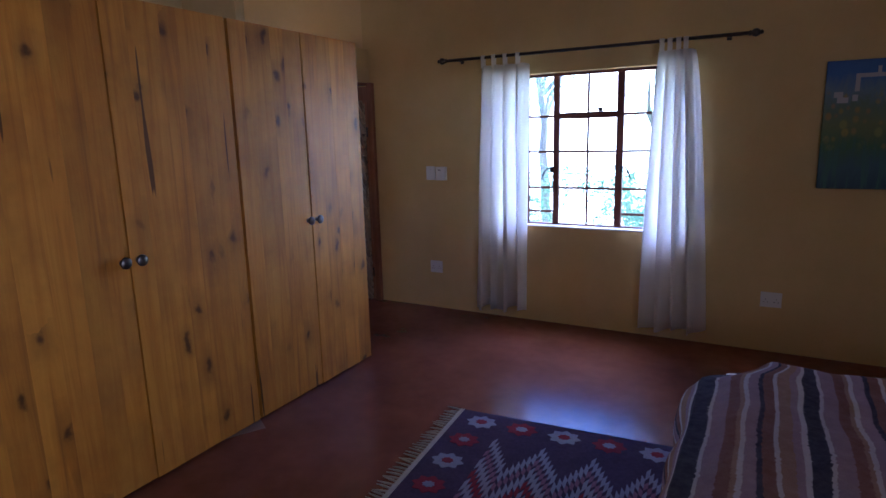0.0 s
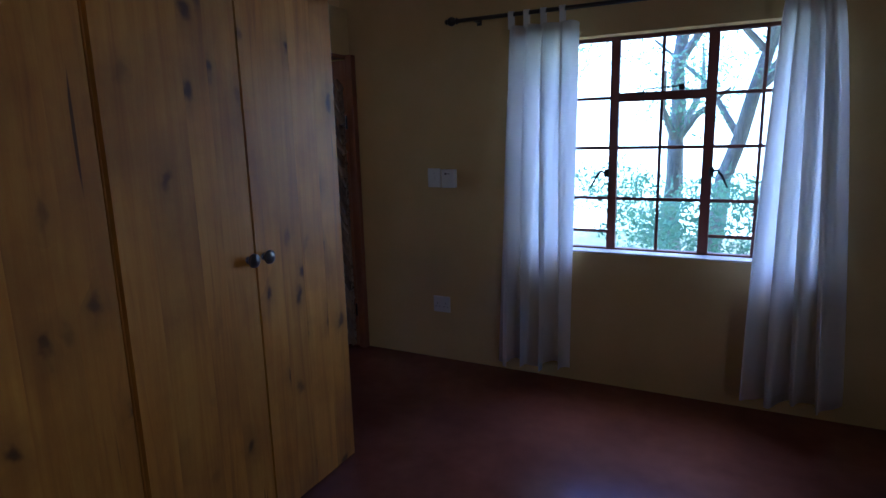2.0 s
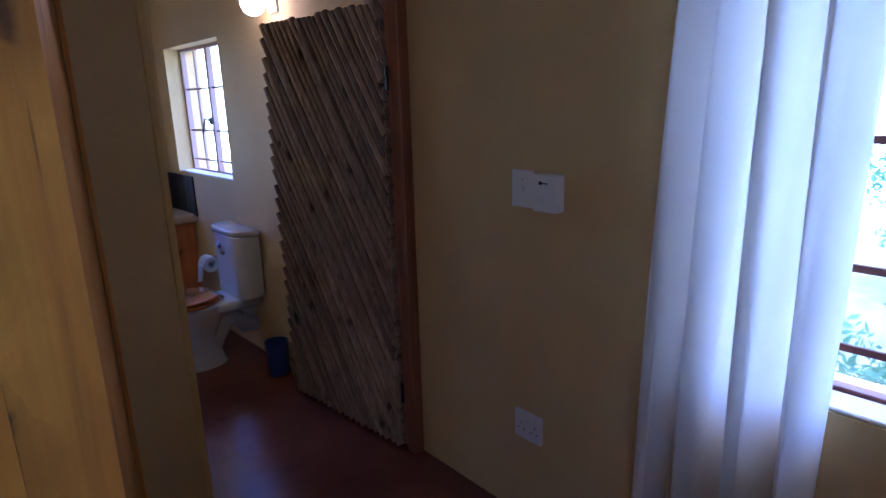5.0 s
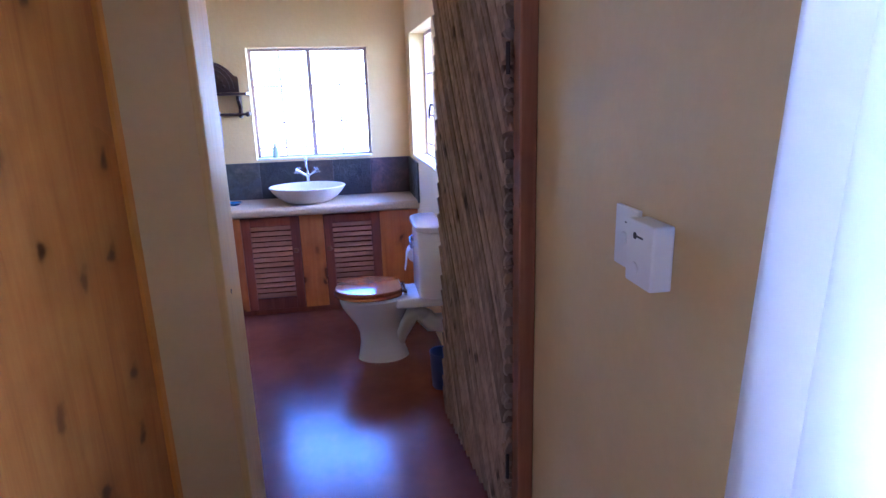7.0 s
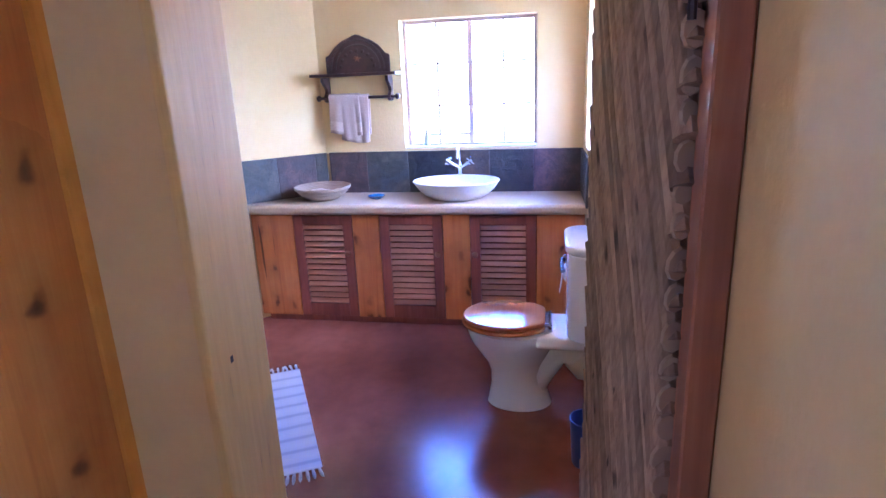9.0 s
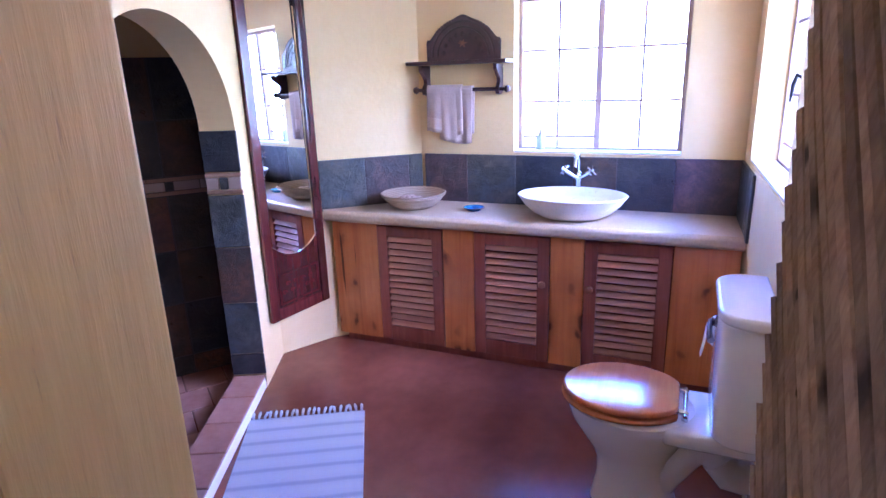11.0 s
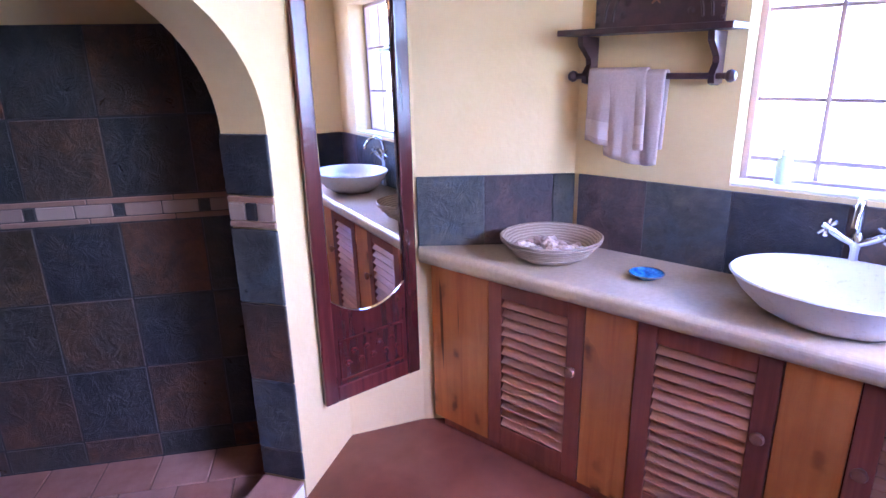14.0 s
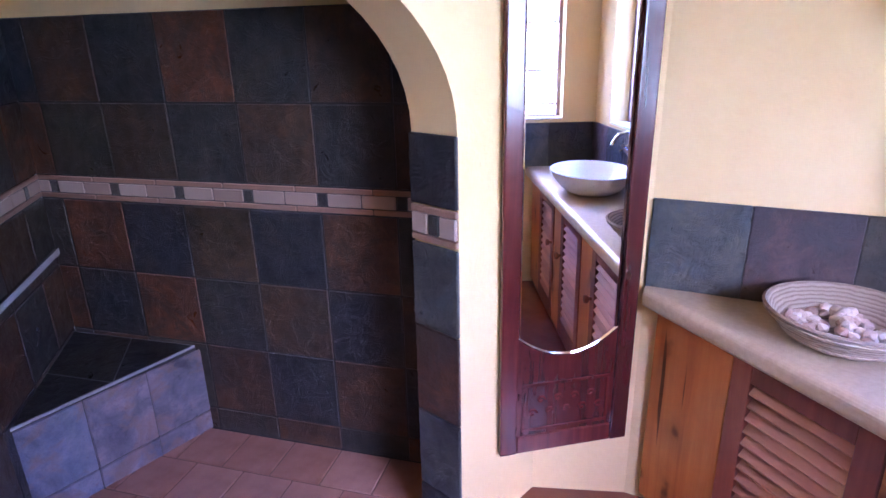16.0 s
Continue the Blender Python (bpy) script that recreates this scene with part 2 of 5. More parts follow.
TERRACOTTA = shader("terracotta_tile", (0.36, 0.16, 0.10), 0.5)
info = add(TERRACOTTA, "ShaderNodeObjectInfo")
v = coords(TERRACOTTA)
join(TERRACOTTA, mixed(TERRACOTTA, 0.55, ramp(TERRACOTTA, info.outputs["Random"], [(0.0, (0.30, 0.12, 0.075)), (0.5, (0.40, 0.19, 0.12)), (1.0, (0.46, 0.25, 0.18))]), ramp(TERRACOTTA, fine(TERRACOTTA, v, 12, 6), [(0.3, (0.28, 0.11, 0.07)), (0.7, (0.46, 0.24, 0.17))])), base_of(TERRACOTTA))
TRAVERTINE = shader("tumbled_travertine", (0.46, 0.35, 0.27), 0.6)
info = add(TRAVERTINE, "ShaderNodeObjectInfo")
join(TRAVERTINE, ramp(TRAVERTINE, info.outputs["Random"], [(0.0, (0.32, 0.22, 0.17)), (1.0, (0.46, 0.35, 0.28))]), base_of(TRAVERTINE))
BROWN_TRIM = shader("brown_trim_tile", (0.32, 0.18, 0.12), 0.55)

CURTAIN = bpy.data.materials.new("white_cotton_curtain")
CURTAIN.use_nodes = True
nt = CURTAIN.node_tree
b = nt.nodes["Principled BSDF"]
b.inputs["Base Color"].default_value = (0.88, 0.84, 0.80, 1)
b.inputs["Roughness"].default_value = 0.9
tr = nt.nodes.new("ShaderNodeBsdfTranslucent")
tr.inputs["Color"].default_value = (0.95, 0.95, 0.94, 1)
mx = nt.nodes.new("ShaderNodeMixShader")
mx.inputs[0].default_value = 0.66
nt.links.new(b.outputs[0], mx.inputs[1])
nt.links.new(tr.outputs[0], mx.inputs[2])
nt.links.new(mx.outputs[0], nt.nodes["Material Output"].inputs["Surface"])
bump(CURTAIN, fine(CURTAIN, coords(CURTAIN), 220, 2), 0.1, 0.002)

GLASS = bpy.data.materials.new("window_glass")
GLASS.use_nodes = True
nt = GLASS.node_tree
gl, tp, mx = nt.nodes.new("ShaderNodeBsdfGlossy"), nt.nodes.new("ShaderNodeBsdfTransparent"), nt.nodes.new("ShaderNodeMixShader")
gl.inputs["Roughness"].default_value = 0.02
mx.inputs[0].default_value = 0.05
nt.links.new(tp.outputs[0], mx.inputs[1])
nt.links.new(gl.outputs[0], mx.inputs[2])
nt.links.new(mx.outputs[0], nt.nodes["Material Output"].inputs["Surface"])


def cloth_material(name, base, other, scale=60):
    m = shader(name, base, 0.95, spec=0.1)
    v = coords(m)
    join(m, mixed(m, 0.5, ramp(m, fine(m, v, 4, 5), [(0.3, base), (0.7, other)]), ramp(m, fine(m, v, scale, 3), [(0.3, base), (0.7, other)])), base_of(m))
    bump(m, fine(m, v, 180, 2), 0.35, 0.004)
    return m


# ---- building helpers ----
def box_bm(x0, y0, z0, x1, y1, z1, bevel=0.0, seg=1):
    bm = bmesh.new()
    bmesh.ops.create_cube(bm, size=1, matrix=Matrix.Translation(((x0 + x1) / 2, (y0 + y1) / 2, (z0 + z1) / 2)) @ Matrix.Diagonal((abs(x1 - x0), abs(y1 - y0), abs(z1 - z0), 1)))
    if bevel:
        bmesh.ops.bevel(bm, geom=bm.edges[:], offset=bevel, segments=seg, affect="EDGES", profile=0.6)
    return bm


def tube_bm(path, radius, sides=10, cap=True, taper=None):
    """A round bar along a path of points; radius may be a list."""
    bm = bmesh.new()
    pts = [Vector(p) for p in path]
    rings = []
    side = None
    for k, p in enumerate(pts):
        d = (pts[min(k + 1, len(pts) - 1)] - pts[max(k - 1, 0)]).normalized()
        ref = Vector((0, 0, 1)) if abs(d.z) < 0.9 else Vector((1, 0, 0))
        a = d.cross(ref).normalized() if side is None else (side - d * side.dot(d)).normalized()
        side = a
        b = d.cross(a).normalized()
        r = radius[k] if isinstance(radius, (list, tuple)) else radius
        rings.append([bm.verts.new(p + r * (math.cos(t) * a + math.sin(t) * b)) for t in (2 * math.pi * i / sides for i in range(sides))])
    for r0, r1 in zip(rings, rings[1:]):
        for i in range(sides):
            bm.faces.new((r0[i], r0[(i + 1) % sides], r1[(i + 1) % sides], r1[i]))
    if cap:
        bm.faces.new(rings[0][::-1])
        bm.faces.new(rings[-1])
    bmesh.ops.recalc_face_normals(bm, faces=bm.faces[:])
    return bm


def lathe_bm(profile, sides=32, sx=1.0, sy=1.0, cap=True):
    """Turns (radius, height) pairs round z; sx and sy stretch it to an oval."""
    bm = bmesh.new()
    rings = []
    for r, z in profile:
        rings.append([bm.verts.new((sx * r * math.cos(2 * math.pi * i / sides), sy * r * math.sin(2 * math.pi * i / sides), z)) for i in range(sides)])
    for r0, r1 in zip(rings, rings[1:]):
        for i in range(sides):
            bm.faces.new((r0[i], r0[(i + 1) % sides], r1[(i + 1) % sides], r1[i]))
    if cap:
        bm.faces.new(rings[0][::-1])
        bm.faces.new(rings[-1])
    bmesh.ops.recalc_face_normals(bm, faces=bm.faces[:])
    return bm


def prism_bm(outline, z0, z1):
    """An upright prism over an outline of (x, y)."""
    bm = bmesh.new()
    lo = [bm.verts.new((x, y, z0)) for x, y in outline]
    hi = [bm.verts.new((x, y, z1)) for x, y in outline]
    bm.faces.new(lo[::-1])
    bm.faces.new(hi)
    n = len(lo)
    for i in range(n):
        bm.faces.new((lo[i], lo[(i + 1) % n], hi[(i + 1) % n], hi[i]))
    bmesh.ops.recalc_face_normals(bm, faces=bm.faces[:])
    return bm


def merge(*bms):
    out = bmesh.new()
    for b in bms:
        me = bpy.data.meshes.new("tmp")
        b.to_mesh(me)
        b.free()
        out.from_mesh(me)
        bpy.data.meshes.remove(me)
    return out


def mesh_of(name, bm, material, smooth=False):
    me = bpy.data.meshes.new(name)
    bm.to_mesh(me)
    bm.free()
    if material:
        me.materials.append(material)
    if smooth:
        me.polygons.foreach_set("use_smooth", [True] * len(me.polygons))
        me.set_sharp_from_angle(angle=radians(40))
    return me


def part(name, bm, material, parent, label="", smooth=False, at=None):
    ob = new(name, mesh_of(name, bm, material, smooth))
    ob.parent = parent
    if at is not None:
        ob.matrix_local = at
    if label:
        tagged(ob, label)
    return ob


def thing(name, m, label, category, group="", kind=""):
    ob = new(name)
    ob.empty_display_size = 0.1
    ob.matrix_world = m
    return tagged(ob, label, category, group, kind)


def solid(name, bm, material, label, category, kind="", smooth=False, m=None):
    ob = new(name, mesh_of(name, bm, material, smooth))
    if m is not None:
        ob.matrix_world = m
    return tagged(ob, label, category, "", kind)


def wall_with_holes(along, z0, z1, thick, holes):
    """Bars of a wall along x from along[0] to along[1], with y from 0 to thick, round rectangular holes (u0, u1, v0, v1)."""
    us = sorted({along[0], along[1], *(h[0] for h in holes), *(h[1] for h in holes)})
    vs = sorted({z0, z1, *(h[2] for h in holes), *(h[3] for h in holes)})
    bm = bmesh.new()
    grid = {}

    def vert(u, w, v):
        if (u, w, v) not in grid:
            grid[u, w, v] = bm.verts.new((u, w, v))
        return grid[u, w, v]

    def full(i, j):
        if i < 0 or j < 0 or i >= len(us) - 1 or j >= len(vs) - 1:
            return False
        cu, cv = (us[i] + us[i + 1]) / 2, (vs[j] + vs[j + 1]) / 2
        return not any(h[0] < cu < h[1] and h[2] < cv < h[3] for h in holes)

    for i in range(len(us) - 1):
        for j in range(len(vs) - 1):
            if not full(i, j):
                continue
            a, b, c, d = us[i], us[i + 1], vs[j], vs[j + 1]
            bm.faces.new([vert(a, 0, c), vert(b, 0, c), vert(b, 0, d), vert(a, 0, d)])
            bm.faces.new([vert(a, thick, d), vert(b, thick, d), vert(b, thick, c), vert(a, thick, c)])
            if not full(i - 1, j):
                bm.faces.new([vert(a, 0, d), vert(a, thick, d), vert(a, thick, c), vert(a, 0, c)])
            if not full(i + 1, j):
                bm.faces.new([vert(b, 0, c), vert(b, thick, c), vert(b, thick, d), vert(b, 0, d)])
            if not full(i, j - 1):
                bm.faces.new([vert(a, 0, c), vert(a, thick, c), vert(b, thick, c), vert(b, 0, c)])
            if not full(i, j + 1):
                bm.faces.new([vert(b, 0, d), vert(b, thick, d), vert(a, thick, d), vert(a, 0, d)])
    bmesh.ops.recalc_face_normals(bm, faces=bm.faces[:])
    return bm


# ---- setting ----
YN, XP, XPB, XW, TOP = 4.61, -3.18, -3.40, -6.093, 3.3
XE, YS = 2.0, -2.3
BED_WIN = (-1.90, -0.40, 0.825, 2.075)
BATH_WIN_N = (-5.88, -4.93, 1.10, 1.97)
NORTH_BATH = pose(XP - 0.06, YN, 0, 0, 0, 1.3) @ pose(0.06 - XP, 0, 0)
BATH_WIN_W = (3.385, 4.255, 1.095, 1.905)
DOOR = (3.655, 4.60, 0.0, 2.10)

solid("floor", prism_bm([(XW - 0.3, -2.6), (XE + 0.3, -2.6), (XE + 0.3, YN + 0.3), (XW - 0.3, YN + 0.3)], -0.2, 0.0), FLOOR_RED, "polished red cement floor with cloudy wear", "floor", "structure")
solid("foundation", box_bm(XW - 0.24, YS - 0.2, -0.92, XE + 0.2, YN + 0.24, -0.2), PLASTER, "plastered foundation under the house", "foundation", "structure")
solid("ceiling", box_bm(XW - 0.3, -2.6, TOP, XE + 0.3, YN + 0.3, TOP + 0.15), CEILING, "plain cream painted ceiling", "ceiling", "structure")
solid("wall_north", wall_with_holes((XP - 0.06, XE + 0.3), 0, TOP, 0.24, [BED_WIN]), PLASTER, "cream yellow plastered wall with a window", "wall", "structure", m=pose(0, YN, 0))
solid("wall_north_bath", wall_with_holes((XW - 0.24, XP - 0.06), 0, TOP, 0.24, [BATH_WIN_N]), PLASTER_BATH, "pale cream plastered bathroom wall with a window", "wall", "structure", m=NORTH_BATH)
solid("wall_west", wall_with_holes((YS, YN), 0, TOP, 0.24, [BATH_WIN_W]), PLASTER_BATH, "pale cream plastered bathroom wall over the vanity", "wall", "structure", m=pose(XW, 0, 0, 0, 0, 90))
solid("wall_partition", wall_with_holes((YS, YN), 0, 2.40, XP - XPB, [DOOR]), PLASTER, "cream plastered partition that stops short of the ceiling", "wall", "structure", m=pose(XP, 0, 0, 0, 0, 90))
solid("wall_east", wall_with_holes((YS, YN), 0, TOP, 0.2, [(-1.5, 0.0, 0.85, 2.1)]), PLASTER, "cream plastered bedroom wall with an opening", "wall", "structure", m=pose(XE + 0.2, 0, 0, 0, 0, 90))
solid("wall_south", wall_with_holes((XW - 0.24, XE + 0.2), 0, TOP, 0.2, []), PLASTER, "plain cream plastered bedroom wall", "wall", "structure", m=pose(0, YS - 0.2, 0))

# bathroom: the wall with the shower arch, the slanting wall beside the vanity, the walls of the shower
A0, U = Vector((-5.395, 2.209)), Vector((0.908, 0.420)).normalized()
ARCH_ANGLE = math.degrees(math.atan2(U.y, U.x))
ARCH = (0.388, 1.70, 1.31, 0.44)
ARCH_THICK = 0.16


def arch_wall_bm(length, top, a0, a1, spring, rise, thick, steps=28):
    """A wall along x with an arched opening from a0 to a1, its thickness towards -y."""
    bm = bmesh.new()
    mid, half = (a0 + a1) / 2, (a1 - a0) / 2
    curve = [(a0, 0.0)] + [(mid - half * math.cos(math.pi * k / steps), spring + rise * math.sin(math.pi * k / steps)) for k in range(steps + 1)] + [(a1, 0.0)]
    outer = [(a0, 0.0)] + [(mid - half * math.cos(math.pi * k / steps), top) for k in range(steps + 1)] + [(a1, 0.0)]
    rows = []
    for w in (0.0, -thick):
        rows.append([bm.verts.new((u, w, v)) for u, v in curve])
    tops = [[bm.verts.new((u, w, v)) for u, v in outer[1:-1]] for w in (0.0, -thick)]
    n = len(curve)
    for i in range(n - 1):
        bm.faces.new((rows[0][i], rows[0][i + 1], rows[1][i + 1], rows[1][i]))
    for s in (0, 1):
        for i in range(1, n - 2):
            bm.faces.new((rows[s][i], rows[s][i + 1], tops[s][i], tops[s][i - 1]))
    for i in range(len(tops[0]) - 1):
        bm.faces.new((tops[0][i], tops[0][i + 1], tops[1][i + 1], tops[1][i]))
    bmesh.ops.recalc_face_normals(bm, faces=bm.faces[:])
    return merge(bm, box_bm(0, -thick, 0, a0, 0, top), box_bm(a1, -thick, 0, length, 0, top))


ARCH_POSE = pose(A0.x, A0.y, 0, 0, 0, ARCH_ANGLE)
solid("wall_arch", arch_wall_bm(2.36, TOP, *ARCH, ARCH_THICK), PLASTER_BATH, "pale cream plastered wall with a wide arch to the shower", "wall", "structure", m=ARCH_POSE)
BS0, BSM, BS1 = Vector((-6.10, 2.83)), Vector((-5.68, 2.365)), Vector((-5.395, 2.209))
solid("wall_slanting", prism_bm([(BS0.x, BS0.y), (BSM.x, BSM.y), (BS1.x, BS1.y), (BS1.x - 0.2, BS1.y - 0.2), (BS0.x - 0.2, BS0.y - 0.2)], 0, TOP), PLASTER_BATH, "pale cream plastered wall set at a slant", "wall", "structure")
SB0, SB1, SB2 = Vector((-5.20, 2.024)), Vector((-3.85, 0.97)), Vector((-3.62, 3.0))
SIDE_DIR = (SB2 - SB1).normalized()
BACK_DIR = (SB1 - SB0).normalized()
SHOWER_LEN = (SB1 - SB0).length
solid("wall_shower_back", prism_bm([(SB0.x, SB0.y), (SB1.x, SB1.y), (SB1.x - 0.1, SB1.y - 0.1), (SB0.x - 0.1, SB0.y - 0.1)], 0, TOP), PLASTER_BATH, "plastered shower wall with slate tiles to shoulder height", "wall", "structure")
solid("wall_shower_side", prism_bm([(SB1.x, SB1.y), (SB2.x, SB2.y), (SB2.x + 0.1, SB2.y), (SB1.x + 0.1, SB1.y - 0.1)], 0, TOP), PLASTER_BATH, "plastered shower side wall with slate tiles", "wall", "structure")


# ---- windows and door openings ----
def steel_window(name, m, u0, u1, v0, v1, uprights, bars, panes_u, panes_v, label, sill_out, handles=(), stay=None, paint=STEEL_RED):
    """A steel window in its opening: x along the wall, y outwards, z up. uprights: (u, width); bars: (v, height, u from, u to)."""
    w = thing(name, m, label, "window", kind="structure")
    d0, d1 = 0.105, 0.145
    f = 0.022
    for a in ((u0, v0, u0 + f, v1), (u1 - f, v0, u1, v1), (u0 + f, v0, u1 - f, v0 + f), (u0 + f, v1 - f, u1 - f, v1)):
        part("window_frame", box_bm(a[0], d0, a[1], a[2], d1, a[3], 0.003), paint, w)
    for u, wide in uprights:
        deep = 0.012 if wide < 0.03 else 0.0
        part("mullion" if wide > 0.03 else "glazing_bar", box_bm(u - wide / 2, d0 + deep, v0 + f, u + wide / 2, d1 - deep, v1 - f, 0.002), paint, w)
    for v, high, a, b in bars:
        deep = 0.014 if high < 0.03 else 0.002
        part("transom" if high > 0.03 else "glazing_bar", box_bm(a, d0 + deep, v - high / 2, b, d1 - deep - 0.003, v + high / 2, 0.002), paint, w)
    for a, b in zip(panes_u, panes_u[1:]):
        for c, d in zip(panes_v, panes_v[1:]):
            p = part("pane", box_bm(a + 0.002, 0.122, c + 0.002, b - 0.002, 0.126, d - 0.002), GLASS, w)
            p.visible_shadow = False
    for u, v, side in handles:
        h = part("window_handle", merge(box_bm(u - 0.014, d0 - 0.02, v - 0.025, u + 0.014, d0, v + 0.025, 0.004), tube_bm([(u, d0 - 0.02, v), (u + side * 0.03, d0 - 0.035, v + 0.012), (u + side * 0.055, d0 - 0.04, v - 0.02), (u + side * 0.085, d0 - 0.04, v - 0.085)], [0.007, 0.007, 0.008, 0.004], 8)), STEEL_DARK, w, "dark cast steel casement handle")
    if stay:
        u, v = stay
        part("window_stay", merge(tube_bm([(u - 0.11, d0 - 0.012, v - 0.01), (u - 0.09, d0 - 0.012, v + 0.012), (u + 0.11, d0 - 0.012, v + 0.022)], 0.005, 6), box_bm(u - 0.13, d0 - 0.02, v - 0.018, u - 0.09, d0, v), box_bm(u + 0.09, d0 - 0.02, v - 0.002, u + 0.12, d0, v + 0.03)), STEEL_DARK, w, "dark steel peg stay")
    part("window_sill", box_bm(u0 + 0.001, sill_out, v0 + 0.001, u1 - 0.001, d0 - 0.002, v0 + 0.012, 0.003), WHITEWASH, w, "painted plaster window sill")
    return w


def halves(lo, hi, *mids):
    return [lo, *mids, hi]


u0, u1, v0, v1 = BED_WIN
steel_window("window_1", pose(0, YN, 0), u0, u1, v0, v1,
             [(-1.40, 0.05), (-0.885, 0.055), (-1.14, 0.018), (-0.632, 0.018), (-1.645, 0.018)],
             [(1.735, 0.05, -1.375, -0.9125), (1.735, 0.02, u0, -1.425), (1.735, 0.02, -0.8575, u1),
              (1.447, 0.02, u0, -1.425), (1.447, 0.02, -1.375, -0.9125), (1.447, 0.02, -0.8575, u1),
              (1.147, 0.02, u0, -1.425), (1.147, 0.02, -1.375, -0.9125), (1.147, 0.02, -0.8575, u1),
              (0.945, 0.02, u0, -1.425), (0.945, 0.02, -0.8575, u1)],
             [u0, -1.645, -1.40, -1.14, -0.885, -0.632, u1], [v0, 1.147, 1.447, 1.735, v1],
             "steel cottage-pane bedroom window with red oxide paint", 0.004, [(-1.43, 1.30, -1), (-0.86, 1.31, 1)], (-1.14, 1.762))
u0, u1, v0, v1 = BATH_WIN_N
um = (u0 + u1) / 2
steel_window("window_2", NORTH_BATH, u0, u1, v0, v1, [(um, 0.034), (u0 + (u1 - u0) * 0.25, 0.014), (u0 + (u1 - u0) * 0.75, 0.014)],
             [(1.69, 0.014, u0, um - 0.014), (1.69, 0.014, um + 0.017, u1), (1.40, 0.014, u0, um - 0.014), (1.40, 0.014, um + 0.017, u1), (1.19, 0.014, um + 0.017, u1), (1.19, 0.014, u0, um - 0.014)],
             [u0, um, u1], [v0, 1.40, 1.69, v1], "small red steel bathroom window beside the vanity, paled for glare", 0.004, [(um, 1.47, -1)], paint=STEEL_GLARE)
u0, u1, v0, v1 = BATH_WIN_W
um = (u0 + u1) / 2
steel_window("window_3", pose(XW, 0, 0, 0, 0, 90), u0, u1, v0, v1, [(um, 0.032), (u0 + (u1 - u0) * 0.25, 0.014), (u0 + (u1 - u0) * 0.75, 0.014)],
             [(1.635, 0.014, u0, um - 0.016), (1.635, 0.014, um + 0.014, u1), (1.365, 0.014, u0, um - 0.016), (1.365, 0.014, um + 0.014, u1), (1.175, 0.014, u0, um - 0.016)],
             [u0, um, u1], [v0, 1.365, 1.635, v1], "small red steel bathroom window over the basin, paled for glare", 0.004, paint=STEEL_GLARE)

JAMB = shader("cream_painted_wood", (0.62, 0.44, 0.20), 0.55)
v = coords(JAMB, (60, 60, 4))
n = fine(JAMB, v, 1.0, 5, 0.7)
join(JAMB, ramp(JAMB, n, [(0.25, (0.28, 0.17, 0.09)), (0.36, (0.64, 0.43, 0.14)), (0.7, (0.72, 0.51, 0.18))]), base_of(JAMB))
bump(JAMB, n, 0.4, 0.004)
door_opening = thing("door_1", pose(0, 0, 0), "doorway with a painted jamb and a brown hardwood post", "doorway", kind="structure")
part("jamb_board", box_bm(XPB - 0.004, 3.655, 0, XP + 0.003, 3.68, 2.10, 0.006, 2), JAMB, door_opening, "cream painted wooden jamb with a chipped surface")
part("door_post", box_bm(XP - 0.01, 4.556, 0, XP + 0.048, 4.6085, 2.10, 0.004), FRAME_WOOD, door_opening, "brown hardwood door post")
part("door_head", box_bm(XPB + 0.02, 3.68, 2.075, XP + 0.004, 4.556, 2.099, 0.004), FRAME_WOOD, door_opening, "brown hardwood head board")
part("door_stop", box_bm(XPB + 0.01, 4.586, 0, XP - 0.012, 4.599, 2.07, 0.003), FRAME_WOOD, door_opening)
part("nail_hole", box_bm(-3.256, 3.6795, 0.982, -3.246, 3.6808, 0.997), BLACK, door_opening)
# ---- bedroom ----
def knob_bm():
    """A turned knob, its axis along x."""
    bm = lathe_bm([(0.012, 0.0), (0.014, 0.003), (0.008, 0.008), (0.008, 0.018), (0.022, 0.024), (0.027, 0.031), (0.026, 0.038), (0.018, 0.044), (0.006, 0.046)], 20)
    bmesh.ops.transform(bm, matrix=pose(0, 0, 0, 0, 90, 0), verts=bm.verts)
    return bm


def plank_door(parent, y0, y1, z0, z1, x, knob_y, knob_z, rng, lean=0.0):
    """A door of upright boards, its front at x."""
    door = new("door")
    door.parent = parent
    door.matrix_local = pose(x, 0, 0, 0, 0, lean)
    n = max(3, round((y1 - y0) / 0.125))
    cuts = [y0 + (y1 - y0) * (k + (rng.uniform(-0.2, 0.2) if 0 < k < n else 0)) / n for k in range(n + 1)]
    for a, b in zip(cuts, cuts[1:]):
        gap = rng.choice((0.0, 0.0, 0.0001, 0.0006))
        part("plank", box_bm(-0.022, a + gap, z0 + rng.uniform(0, 0.002), rng.uniform(-0.0002, 0.0002), b - gap, z1), PINE, door)
    part("knob", knob_bm(), PEWTER, door, "dark round metal knob", True, pose(0.0, knob_y, knob_z))
    return door


